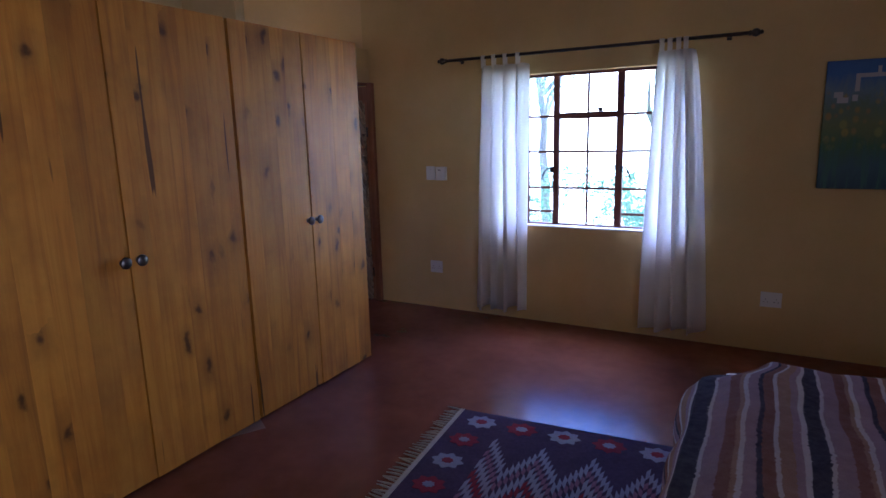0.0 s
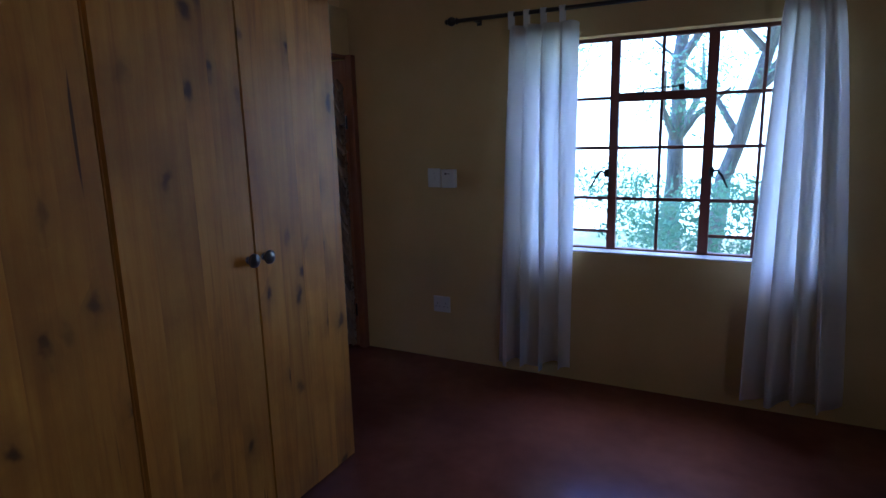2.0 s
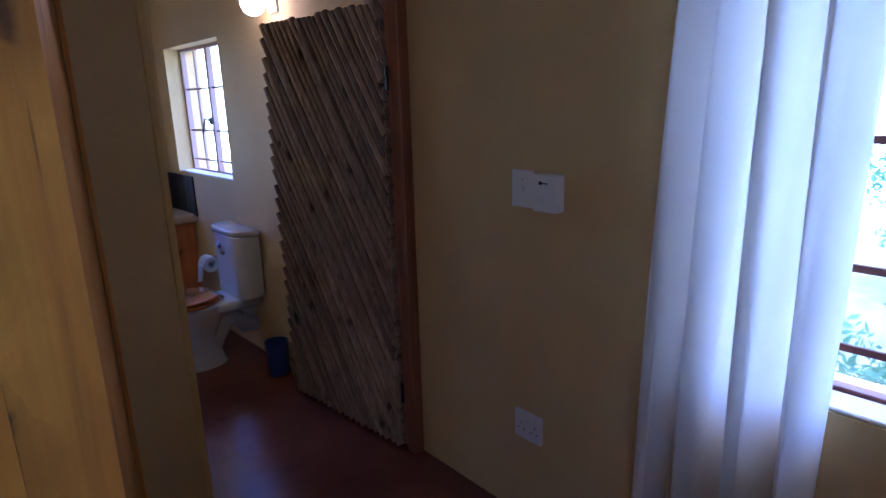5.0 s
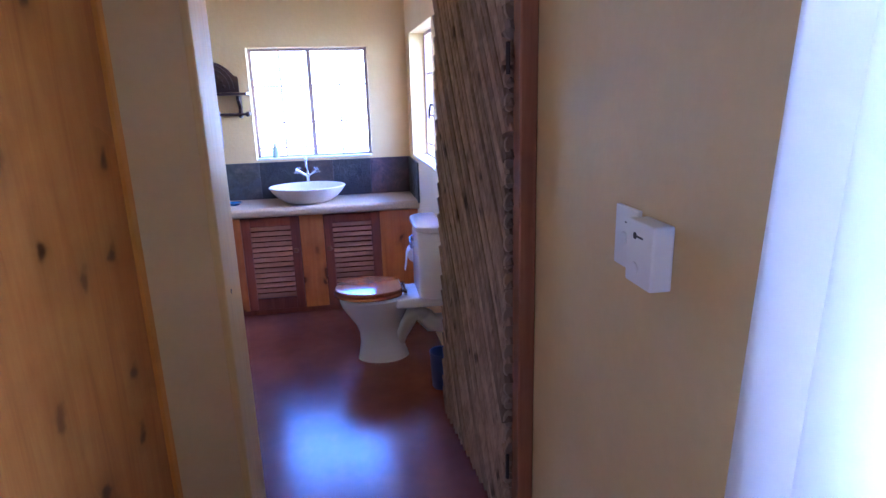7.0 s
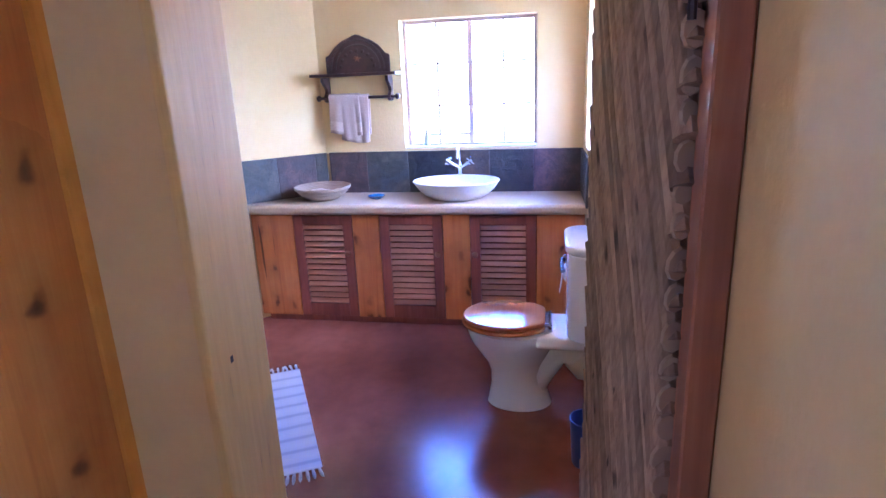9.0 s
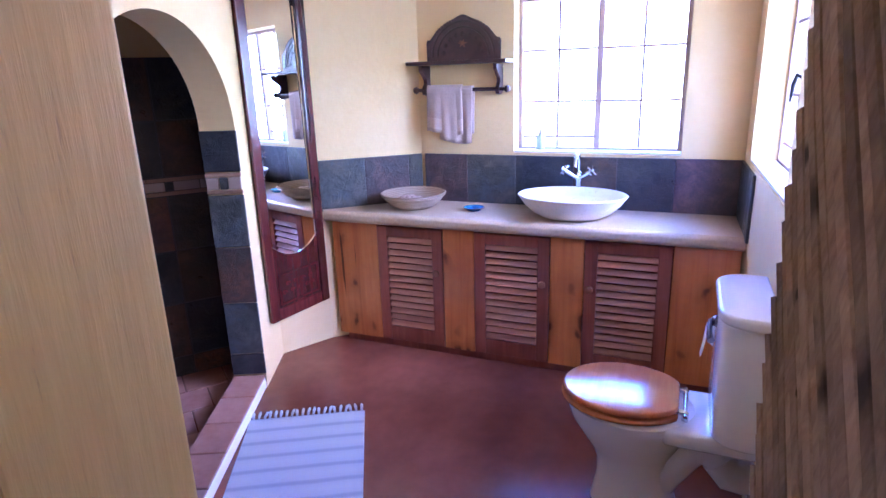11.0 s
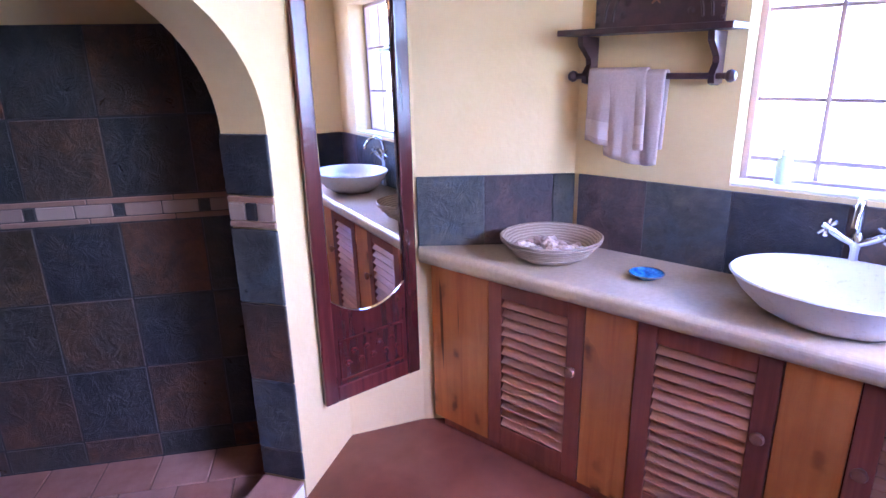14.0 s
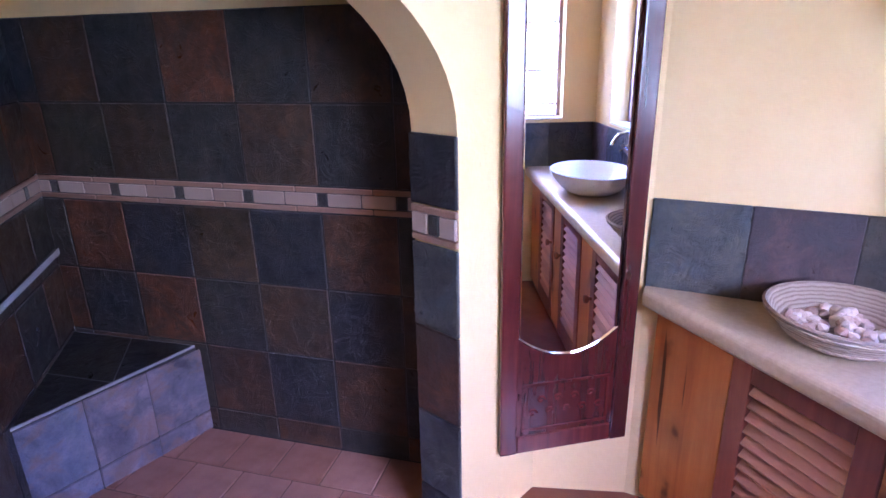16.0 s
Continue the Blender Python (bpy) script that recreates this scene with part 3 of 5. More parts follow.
def wardrobe(y0, y1, seam, knob_z, label, rng, flare=0.0):
    w = thing("wardrobe", pose(-2.342, 0, 0), label, "wardrobe", "pine wardrobes along the partition")
    back, top = -0.60, 2.225
    part("side_panel", box_bm(back, y0 + 0.001, 0, -0.024, y0 + 0.022, top, 0.002), PINE, w)
    if flare:
        part("side_panel", prism_bm([(-0.024, y1 - 0.022), (-0.024, y1 - 0.001), (-0.838, y1 + flare), (-0.838, y1 + flare - 0.022)], 0, top), PINE_SIDE, w, "orange pine end panel that meets the wall")
        part("scribe_strip", prism_bm([(-0.812, y1 + flare - 0.003), (-0.812, y1 + flare + 0.008), (-0.840, y1 + flare + 0.014), (-0.840, y1 + flare + 0.002)], 0, top), PINE, w)
        part("door_catch", box_bm(-0.03, y1 - 0.003, 0.72, -0.016, y1 + 0.004, 0.75, 0.002), CHROME, w, "small metal catch")
    else:
        part("side_panel", box_bm(back, y1 - 0.022, 0, -0.024, y1 - 0.001, top, 0.002), PINE, w)
    part("top_panel", box_bm(back, y0 + 0.022, top - 0.022, -0.024, y1 - 0.022, top), PINE, w)
    part("back_panel", box_bm(back, y0 + 0.022, 0.04, back + 0.01, y1 - 0.022, top - 0.022), PINE, w)
    part("plinth", box_bm(back + 0.02, y0 + 0.022, 0, -0.05, y1 - 0.022, 0.04), MERANTI, w)
    plank_door(w, y0 + 0.003, seam - 0.003, 0.012, 2.232, 0, seam - 0.038, knob_z, rng)
    plank_door(w, seam + 0.003, y1 - 0.003, 0.012, 2.232, 0.004, seam + 0.038, knob_z, rng)
    return w


rng = random.Random(5)
wardrobe(0.80, 2.18, 1.516, 1.09, "tall varnished pine wardrobe with two knotty plank doors", rng)
wardrobe(2.20, 3.288, 2.742, 1.108, "narrower varnished pine wardrobe beside the bathroom door", rng, 0.17)

# curtain rod
rod = thing("curtain_rod", pose(0, 4.51, 2.222), "dark turned wooden curtain rod on the wall", "curtain rod")
part("bar", tube_bm([(-2.30, 0, 0), (-0.02, 0, 0)], 0.012, 12), IRON, rod, smooth=True)
for x, s in ((-2.30, -1), (-0.02, 1)):
    fin = lathe_bm([(0.012, 0), (0.02, 0.008), (0.014, 0.016), (0.024, 0.03), (0.028, 0.045), (0.022, 0.06), (0.012, 0.068), (0.016, 0.078), (0.006, 0.088)], 16)
    bmesh.ops.transform(fin, matrix=pose(0, 0, 0, 0, 90 * s, 0), verts=fin.verts)
    part("finial", fin, IRON, rod, "dark turned finial", True, pose(x, 0, 0))
for x in (-2.20, -0.14):
    part("bracket", merge(box_bm(x - 0.010, 0.010, -0.010, x + 0.010, 0.099, 0.010, 0.003), box_bm(x - 0.016, 0.090, -0.024, x + 0.016, 0.0995, 0.024, 0.003)), IRON, rod)


def curtain(x0, x1, b0, b1, z0, folds, label, seed):
    """A tab-top curtain gathered from x0 to x1 at the top and from b0 to b1 at the hem."""
    r = random.Random(seed)
    c = thing("curtain", pose(0, 4.51, 0), label, "curtain", "white curtains at the window")
    nx, nz, z1 = 110, 34, 2.145
    phase = [r.uniform(0, 6.28) for _ in range(4)]
    bm = bmesh.new()
    rows = []
    for j in range(nz + 1):
        g = j / nz
        z = z1 + (z0 - z1) * g
        row = []
        for i in range(nx + 1):
            s = i / nx
            spread = g ** 0.7
            x = (x0 + (x1 - x0) * s) * (1 - spread) + (b0 + (b1 - b0) * s) * spread
            w = 2 * math.pi * folds * s + phase[0]
            a = 0.034 + 0.020 * g
            y = a * math.sin(w + 0.35 * math.sin(3 * g + phase[1])) + 0.012 * math.sin(2.3 * w + phase[2] + 1.5 * g) + 0.012 * g * math.sin(0.5 * w + phase[3])
            x += (0.020 + 0.012 * g) * math.cos(w + phase[3] + 0.8 * math.sin(2.2 * g + phase[2])) + 0.006 * math.cos(2.1 * w + phase[1] + 2 * g)
            zz = z + (0.016 * math.sin(w * 0.5 + phase[1]) + 0.03 * (s - 0.5)) * (g ** 4) + 0.010 * math.cos(w) * max(0, 1 - g * 8)
            row.append(bm.verts.new((x, y - 0.004, zz)))
        rows.append(row)
    for p, q in zip(rows, rows[1:]):
        for i in range(nx):
            bm.faces.new((p[i], p[i + 1], q[i + 1], q[i]))
    cloth = part("cloth", bm, CURTAIN, c, smooth=True)
    sol = cloth.modifiers.new("thickness", "SOLIDIFY")
    sol.thickness = 0.003
    tabs = folds
    for k in range(tabs):
        s = (k + 0.25 + r.uniform(-0.06, 0.06)) / tabs
        x = x0 + (x1 - x0) * s
        w = 0.017
        pts = [(-0.016, -0.085), (-0.017, -0.02), (-0.015, 0.006), (-0.006, 0.0165), (0.006, 0.0165), (0.015, 0.006), (0.017, -0.02), (0.016, -0.085)]
        tb = bmesh.new()
        tr = [[tb.verts.new((x + sx * (w if abs(y) < 0.016 else w * 0.85), y, 2.222 + dz)) for sx in (-1, 1)] for y, dz in pts]
        for p, q in zip(tr, tr[1:]):
            tb.faces.new((p[0], p[1], q[1], q[0]))
        t = part("tab", tb, CURTAIN, c)
        so = t.modifiers.new("thickness", "SOLIDIFY")
        so.thickness = 0.003
    return c


curtain(-1.985, -1.585, -2.06, -1.59, 0.095, 4, "white cotton tab-top curtain drawn to one side", 3)
curtain(-0.575, -0.365, -0.665, -0.205, 0.10, 4, "white cotton tab-top curtain bunched beside the window", 8)


# switches and sockets
def plate_bm(w, h, d):
    return box_bm(-w / 2, -d, -h / 2, w / 2, 0, h / 2, min(0.005, d / 3), 2)


sw = thing("light_switch", pose(-2.541, YN, 1.268), "white plastic light switch plate on the wall", "light switch")
part("plate", plate_bm(0.094, 0.125, 0.010), PLASTIC, sw)
part("rocker", plate_bm(0.014, 0.026, 0.006), PLASTIC, sw, at=pose(0.0, -0.010, 0.0, 6))
part("mark", box_bm(-0.003, -0.0108, 0.03, 0.003, -0.0098, 0.033), BLACK, sw)
kb = thing("key_switch", pose(-2.424, YN, 1.266), "white box switch with a key card mark", "switch")
part("box", plate_bm(0.096, 0.120, 0.042), PLASTIC, kb)
part("key_mark", box_bm(-0.014, -0.0428, 0.030, 0.014, -0.0418, 0.0335), BLACK, kb)
part("key_bow", lathe_bm([(0.007, 0.0), (0.006, 0.001)], 12), BLACK, kb, at=pose(-0.016, -0.0418, 0.032, 90))
part("ring", lathe_bm([(0.013, 0), (0.013, 0.0012), (0.011, 0.002)], 18), PLASTIC, kb, at=pose(-0.012, -0.042, -0.03, 90))


def socket(x, z, w, h, label, double=False):
    s = thing("wall_socket", pose(x, YN, z), label, "socket", "wall sockets")
    part("plate", plate_bm(w, h, 0.012), PLASTIC, s)
    for cx in ((-w / 4, w / 4) if double else (-w / 4, w / 4)):
        for dx, dz, a, b in ((0, 0.006, 0.004, 0.009), (-0.013, -0.016, 0.008, 0.004), (0.013, -0.016, 0.008, 0.004)):
            part("pin_hole", box_bm(cx + dx - a / 2, -0.0127, dz - b / 2, cx + dx + a / 2, -0.0118, dz + b / 2), BLACK, s)
    for cx in (-w / 4, w / 4):
        part("rocker", plate_bm(0.012, 0.018, 0.005), PLASTIC, s, at=pose(cx, -0.012, h / 2 - 0.024, 6))
    return s


socket(-2.508, 0.397, 0.125, 0.112, "white plastic double wall socket below the switches")
socket(0.24, 0.39, 0.135, 0.11, "white plastic double wall socket beside the bed")

# painting
PAINT = shader("painted_canvas", (0.1, 0.12, 0.2), 0.6)
c = add(PAINT, "ShaderNodeTexCoord")
sep = add(PAINT, "ShaderNodeSeparateXYZ")
join(PAINT, c.outputs["Object"], sep.inputs[0])
wob = fine(PAINT, coords(PAINT, (9, 9, 3)), 1.5, 6, 0.7, 1.0)
lift = add(PAINT, "ShaderNodeMath")
lift.operation = "MULTIPLY_ADD"
join(PAINT, wob, lift.inputs[0])
lift.inputs[1].default_value = 0.22
join(PAINT, sep.outputs["Z"], lift.inputs[2])
ground_col = ramp(PAINT, lift.outputs[0], [(0.08, (0.020, 0.060, 0.10)), (0.26, (0.05, 0.13, 0.17)), (0.38, (0.06, 0.16, 0.07)), (0.52, (0.18, 0.22, 0.08)), (0.64, (0.14, 0.22, 0.16)), (0.74, (0.16, 0.26, 0.36)), (0.84, (0.05, 0.17, 0.46)), (0.95, (0.04, 0.14, 0.42))])
vor = add(PAINT, "ShaderNodeTexVoronoi", Scale=18.0)
join(PAINT, coords(PAINT, (1, 1, 0.7)), vor.inputs["Vector"])
blob = ramp(PAINT, vor.outputs["Distance"], [(0.30, (1, 1, 1)), (0.46, (0, 0, 0))])
band = ramp(PAINT, lift.outputs[0], [(0.36, (0, 0, 0)), (0.46, (0.9, 0.9, 0.9)), (0.66, (0.9, 0.9, 0.9)), (0.74, (0, 0, 0))])
flower = mixed(PAINT, 1.0, blob, band, "MULTIPLY")
stem = add(PAINT, "ShaderNodeTexNoise", Scale=1.0, Detail=4.0)
join(PAINT, coords(PAINT, (34, 1, 3)), stem.inputs["Vector"])
stems = ramp(PAINT, stem.outputs["Fac"], [(0.50, (0, 0, 0)), (0.58, (0.8, 0.8, 0.8))])
low = ramp(PAINT, lift.outputs[0], [(0.30, (1, 1, 1)), (0.46, (0, 0, 0))])
ground_col = mixed(PAINT, mixed(PAINT, 1.0, stems, low, "MULTIPLY"), ground_col, (0.05, 0.16, 0.14))
join(PAINT, mixed(PAINT, flower, ground_col, ramp(PAINT, vor.outputs["Color"], [(0.2, (0.50, 0.33, 0.05)), (0.5, (0.20, 0.30, 0.10)), (0.8, (0.55, 0.20, 0.06)), (0.95, (0.55, 0.48, 0.30))])), base_of(PAINT))
bump(PAINT, wob, 0.5, 0.004)
pic = thing("painting", pose(0.445, YN, 1.195), "unframed canvas painting of yellow flowers before a house", "painting")
part("canvas", box_bm(0, -0.03, 0, 0.78, -0.001, 0.815, 0.003), PAINT, pic)
WHITE_DAB = shader("white_paint_dab", (0.5, 0.5, 0.52), 0.7)
for a in ((0.16, 0.705, 0.62, 0.73), (0.16, 0.62, 0.185, 0.705), (0.27, 0.73, 0.29, 0.77), (0.05, 0.585, 0.10, 0.62), (0.07, 0.55, 0.13, 0.585), (0.15, 0.56, 0.18, 0.60), (0.42, 0.60, 0.45, 0.70)):
    part("paint_stroke", box_bm(a[0], -0.0315, a[1], a[2], -0.0302, a[3]), WHITE_DAB, pic)

# bed with a striped blanket
STRIPE = shader("striped_woven_blanket", (0.3, 0.2, 0.18), 0.95, spec=0.1)
c = add(STRIPE, "ShaderNodeTexCoord")
sep = add(STRIPE, "ShaderNodeSeparateXYZ")
join(STRIPE, c.outputs["UV"], sep.inputs[0])
saw = add(STRIPE, "ShaderNodeTexNoise", Scale=90.0, Detail=1.0)
join(STRIPE, coords(STRIPE, (0.1, 1, 0.1)), saw.inputs["Vector"])
zig = add(STRIPE, "ShaderNodeMath")
zig.operation = "MULTIPLY_ADD"
join(STRIPE, saw.outputs["Fac"], zig.inputs[0])
zig.inputs[1].default_value = 0.018
join(STRIPE, sep.outputs["X"], zig.inputs[2])
mod = add(STRIPE, "ShaderNodeMath")
mod.operation = "FRACT"
sc = add(STRIPE, "ShaderNodeMath")
sc.operation = "MULTIPLY"
sc.inputs[1].default_value = 2.7
join(STRIPE, zig.outputs[0], sc.inputs[0])
join(STRIPE, sc.outputs[0], mod.inputs[0])
BROWN, MAUVE, NAVY, PALE, TAN = (0.17, 0.065, 0.045), (0.26, 0.17, 0.20), (0.012, 0.013, 0.035), (0.46, 0.40, 0.40), (0.27, 0.15, 0.10)
cr = ramp(STRIPE, mod.outputs[0], [(0.0, PALE), (0.05, NAVY), (0.19, PALE), (0.225, MAUVE), (0.36, BROWN), (0.46, TAN), (0.50, PALE), (0.54, MAUVE), (0.64, NAVY), (0.68, BROWN), (0.78, PALE), (0.82, TAN), (0.93, MAUVE)])
cr.node.color_ramp.interpolation = "CONSTANT"
join(STRIPE, mixed(STRIPE, 0.13, cr, ramp(STRIPE, fine(STRIPE, coords(STRIPE), 30, 4), [(0.3, (0.08, 0.05, 0.06)), (0.7, (0.4, 0.33, 0.33))])), base_of(STRIPE))
bump(STRIPE, fine(STRIPE, coords(STRIPE, (1, 1, 1)), 160, 3), 0.5, 0.006)
HEM = shader("dark_blanket_hem", (0.012, 0.012, 0.022), 0.95)
bed = thing("bed", pose(0, 0, 0), "bed under a striped brown and navy woven blanket", "bed")
part("bed_base", box_bm(0.06, 1.30, 0.0, 1.96, 2.95, 0.26, 0.02, 2), DARK_FRAME, bed)
part("mattress", box_bm(0.03, 1.28, 0.26, 1.97, 2.98, 0.44, 0.05, 3), PAPER, bed)


HEM_LINE = []


def blanket_bm():
    """A blanket over the bed that hangs in soft folds at the foot and the far side."""
    bm = bmesh.new()
    uv = bm.loops.layers.uv.new("weave")
    nu, nv = 84, 70
    grid = []
    for i in range(nu + 1):
        s = -0.40 + (2.38 * i / nu)
        row = []
        for j in range(nv + 1):
            t = -0.02 + (2.12 * j / nv)
            x, z = (s, 0.0) if s > 0 else (0.0, s)
            y, dz = (t, 0.0) if t < 1.72 else (1.72, 1.72 - t)
            ex, ey = max(0, -s), max(0, t - 1.72)
            rx = min(1, abs(s) / 0.10)
            soft = 0.055 * (math.exp(-(s / 0.09) ** 2) + math.exp(-((t - 1.72) / 0.09) ** 2))
            drop = -(ex + ey) if not (ex and ey) else -max(ex, ey)
            puff = 0.05 * math.sin(math.pi * min(1, ex / 0.4)) + 0.02 * math.sin(t * 17 + 1) * min(1, ex / 0.25)
            puffy = 0.03 * math.sin(math.pi * min(1, ey / 0.4)) + 0.02 * math.sin(s * 13) * min(1, ey / 0.25)
            tuck = 0.14 * min(1, max(0, (t - 1.40) / 0.14)) * max(0, 1 - max(0, s) / 0.4) - 0.04 * math.exp(-((t - 1.30) / 0.14) ** 2) * min(1, ex / 0.12)
            w = 0.030 * noise.noise((s * 3.1, t * 2.7, 0.0)) + 0.012 * noise.noise((s * 9, t * 8, 2.0))
            row.append(bm.verts.new((x - 0.01 - puff + tuck - (0.03 if ex else 0), 1.26 + y + puffy, 0.562 - soft + drop + w)))
        grid.append(row)
    HEM_LINE.extend([v.co.copy() for v in grid[0]] + [row[-1].co.copy() for row in grid[1:]])
    for i in range(nu):
        for j in range(nv):
            f = bm.faces.new((grid[i][j], grid[i + 1][j], grid[i + 1][j + 1], grid[i][j + 1]))
            for lp, (a, b) in zip(f.loops, ((i, j), (i + 1, j), (i + 1, j + 1), (i, j + 1))):
                lp[uv].uv = (a / nu * 2.38 + 0.012 * noise.noise((a * 0.15, b * 0.15, 5)), b / nv)
    return bm


bl = part("blanket", blanket_bm(), STRIPE, bed, "striped woven blanket with a dark hem", True)
so = bl.modifiers.new("thickness", "SOLIDIFY")
so.thickness = 0.018
part("hem", tube_bm(HEM_LINE, 0.013, 6), HEM, bed, "dark bound hem of the blanket", True)

# kilim rug
def rug_base():
    return cloth_material("kilim_navy", (0.040, 0.026, 0.046), (0.085, 0.055, 0.085))


RUG_NAVY = rug_base()
RUG_PALE = cloth_material("kilim_pale_wool", (0.22, 0.22, 0.26), (0.31, 0.31, 0.34))
RUG_RED = cloth_material("kilim_red_wool", (0.20, 0.02, 0.03), (0.28, 0.04, 0.05))
RUG_MAUVE = cloth_material("kilim_mauve_wool", (0.20, 0.09, 0.12), (0.28, 0.15, 0.19))
RUG_BEIGE = cloth_material("kilim_fringe", (0.36, 0.31, 0.24), (0.48, 0.42, 0.34))
kilim = thing("kilim_rug", pose(-1.345, 2.815, 0, 0, 0, 4.5), "navy kilim rug with pale zigzags and red stars", "rug")
# local x along the length, y across towards -y
part("weave", box_bm(0, -1.32, 0.0, 1.95, 0, 0.008, 0.002), RUG_NAVY, kilim)
part("end_band", box_bm(-0.005, -1.32, 0.0, 0.022, 0, 0.0095), RUG_BEIGE, kilim)
r = random.Random(2)
tas = []
for k in range(46):
    y = -0.012 - k * 1.30 / 46
    a = r.uniform(-0.02, 0.02)
    tas.append(tube_bm([(0.0, y, 0.006), (-0.035, y + a * 0.4, 0.006), (-0.075 - r.uniform(0, 0.02), y + a, 0.004)], [0.005, 0.006, 0.002], 5))
part("fringe", merge(*tas), RUG_BEIGE, kilim, "knotted beige fringe")


def star_bm(cx, cy, s, z):
    """A stepped eight-pointed star, flat on the rug."""
    n = 32
    pts = []
    for k in range(n):
        a = 2 * math.pi * k / n
        rad = s * (1.0 if k % 4 == 0 else 0.74 if k % 2 == 0 else 0.86)
        pts.append((cx + rad * math.cos(a) * 1.1, cy + rad * math.sin(a) * 0.9))
    return prism_bm(pts, z, z + 0.0016)


k = 0
for x in np.arange(0.17, 1.9, 0.235):
    for y in (-0.115, -1.205):
        pale = (k // 2) % 2 == 0
        part("star", star_bm(float(x), y, 0.082, 0.0085), RUG_PALE if pale else RUG_RED, kilim)
        part("star_heart", star_bm(float(x), y, 0.032, 0.0103), RUG_RED if pale else RUG_PALE, kilim)
        k += 1
for q, y in enumerate(np.arange(-0.33, -1.1, -0.22)):
    part("star", star_bm(0.15, float(y), 0.08, 0.0085), RUG_RED if q % 2 == 0 else RUG_PALE, kilim)
    part("star_heart", star_bm(0.15, float(y), 0.03, 0.0103), RUG_PALE if q % 2 == 0 else RUG_RED, kilim)


def zigzag_bm(x0, x1, y0, depth, wide, teeth, z):
    """A flat band of serrated zigzags along x."""
    out = []
    n = teeth * 14
    step = (x1 - x0) / n
    for i in range(n):
        u = (i % 14) / 14
        up = u < 0.5
        h = depth * (2 * u if up else 2 - 2 * u)
        a, b = x0 + i * step, x0 + (i + 0.97) * step
        s = wide * 0.45
        out.append(prism_bm([(a, y0 - h - wide), (b, y0 - h - wide + (s if up else -s)), (b, y0 - h + (s if up else -s)), (a, y0 - h)], z, z + 0.0015))
    return merge(*out)


for n, (y, mat, wide) in enumerate(((-0.29, RUG_PALE, 0.075), (-0.40, RUG_MAUVE, 0.05), (-0.49, RUG_PALE, 0.085), (-0.60, RUG_RED, 0.06), (-0.69, RUG_PALE, 0.08), (-0.80, RUG_MAUVE, 0.06))):
    tagged(part("zigzag", zigzag_bm(0.30, 1.85, y, 0.24, wide, 6, 0.0086 + 0.0004 * n), mat, kilim), "woven band of small serrated zigzags", kind="stuff")
# ---- door of sticks ----
def stick_door():
    """Half-round sticks laid slantwise on a board, between the hinge stile and the free edge."""
    d = thing("stick_door", pose(-3.200, 4.562, 0, 0, 0, 185.0), "open bathroom door clad in slanting weathered sticks", "door")
    W, H, Z0 = 0.905, 1.93, 0.02
    part("backing_board", box_bm(0.0, -0.026, Z0, W - 0.01, -0.006, H - 0.02), STICK, d)
    part("stile", box_bm(-0.014, -0.028, Z0, 0.016, 0.002, H, 0.003), FRAME_WOOD, d, "pale planed hinge stile")
    r = random.Random(11)
    ang = radians(58)
    dx, dz = math.cos(ang), math.sin(ang)
    # a stick rises away from the hinge
    s = -W * dz
    while s < (H - Z0) * dx:
        rad = r.uniform(0.017, 0.023)
        s += rad * 0.94
        # line: points p with  -x*dz + z*dx = s ; direction (dx, dz)
        lo, hi = [], []
        t0 = (0.020 + s * dz) / dx
        t1 = (W + s * dz) / dx
        tz0 = (-s * dx) / dz
        tz1 = ((H - Z0) - s * dx) / dz
        a, b = max(t0, tz0), min(t1, tz1)
        if b - a > 0.05:
            b += r.uniform(-0.004, 0.012)
            pts, rads = [], []
            n = max(3, int((b - a) / 0.14))
            w1, w2 = r.uniform(0, 6.3), r.uniform(-0.5, 0.5)
            for k in range(n + 1):
                t = a + (b - a) * k / n
                bend = 0.006 * math.sin(2.4 * t + w1) * (1 if 0 < k < n else 0.4)
                pts.append((-s * dz + t * dx - bend * dz, 0.012 + 0.003 * math.sin(5 * t + w2), Z0 + s * dx + t * dz + bend * dx))
                rads.append(rad * (1.06 - 0.22 * k / n + r.uniform(-0.05, 0.05)))
            part("stick", tube_bm(pts, rads, 8), STICK, d, smooth=True)
        s += rad * 0.94
    # sawn ends along the hinge edge
    z = 0.10
    while z < H - 0.06:
        rr = r.uniform(0.018, 0.026)
        part("sawn_end", lathe_bm([(rr, 0), (rr * 0.9, 0.006)], 10, r.uniform(1.1, 1.5), 1.0), STICK_END, d, at=pose(0.020 + r.uniform(-0.004, 0.003), 0.013, z, 0, -90 + r.uniform(-10, 10), r.uniform(8, 24)))
        z += rr * 2.5 + r.uniform(0.0, 0.014)
    for z in (0.3, 1.65):
        part("hinge", tube_bm([(-0.016, 0.03, z - 0.045), (-0.016, 0.03, z + 0.045)], 0.007, 8), STEEL_DARK, d)
    return d


stick_door()

# ---- vanity ----
VX = -5.695


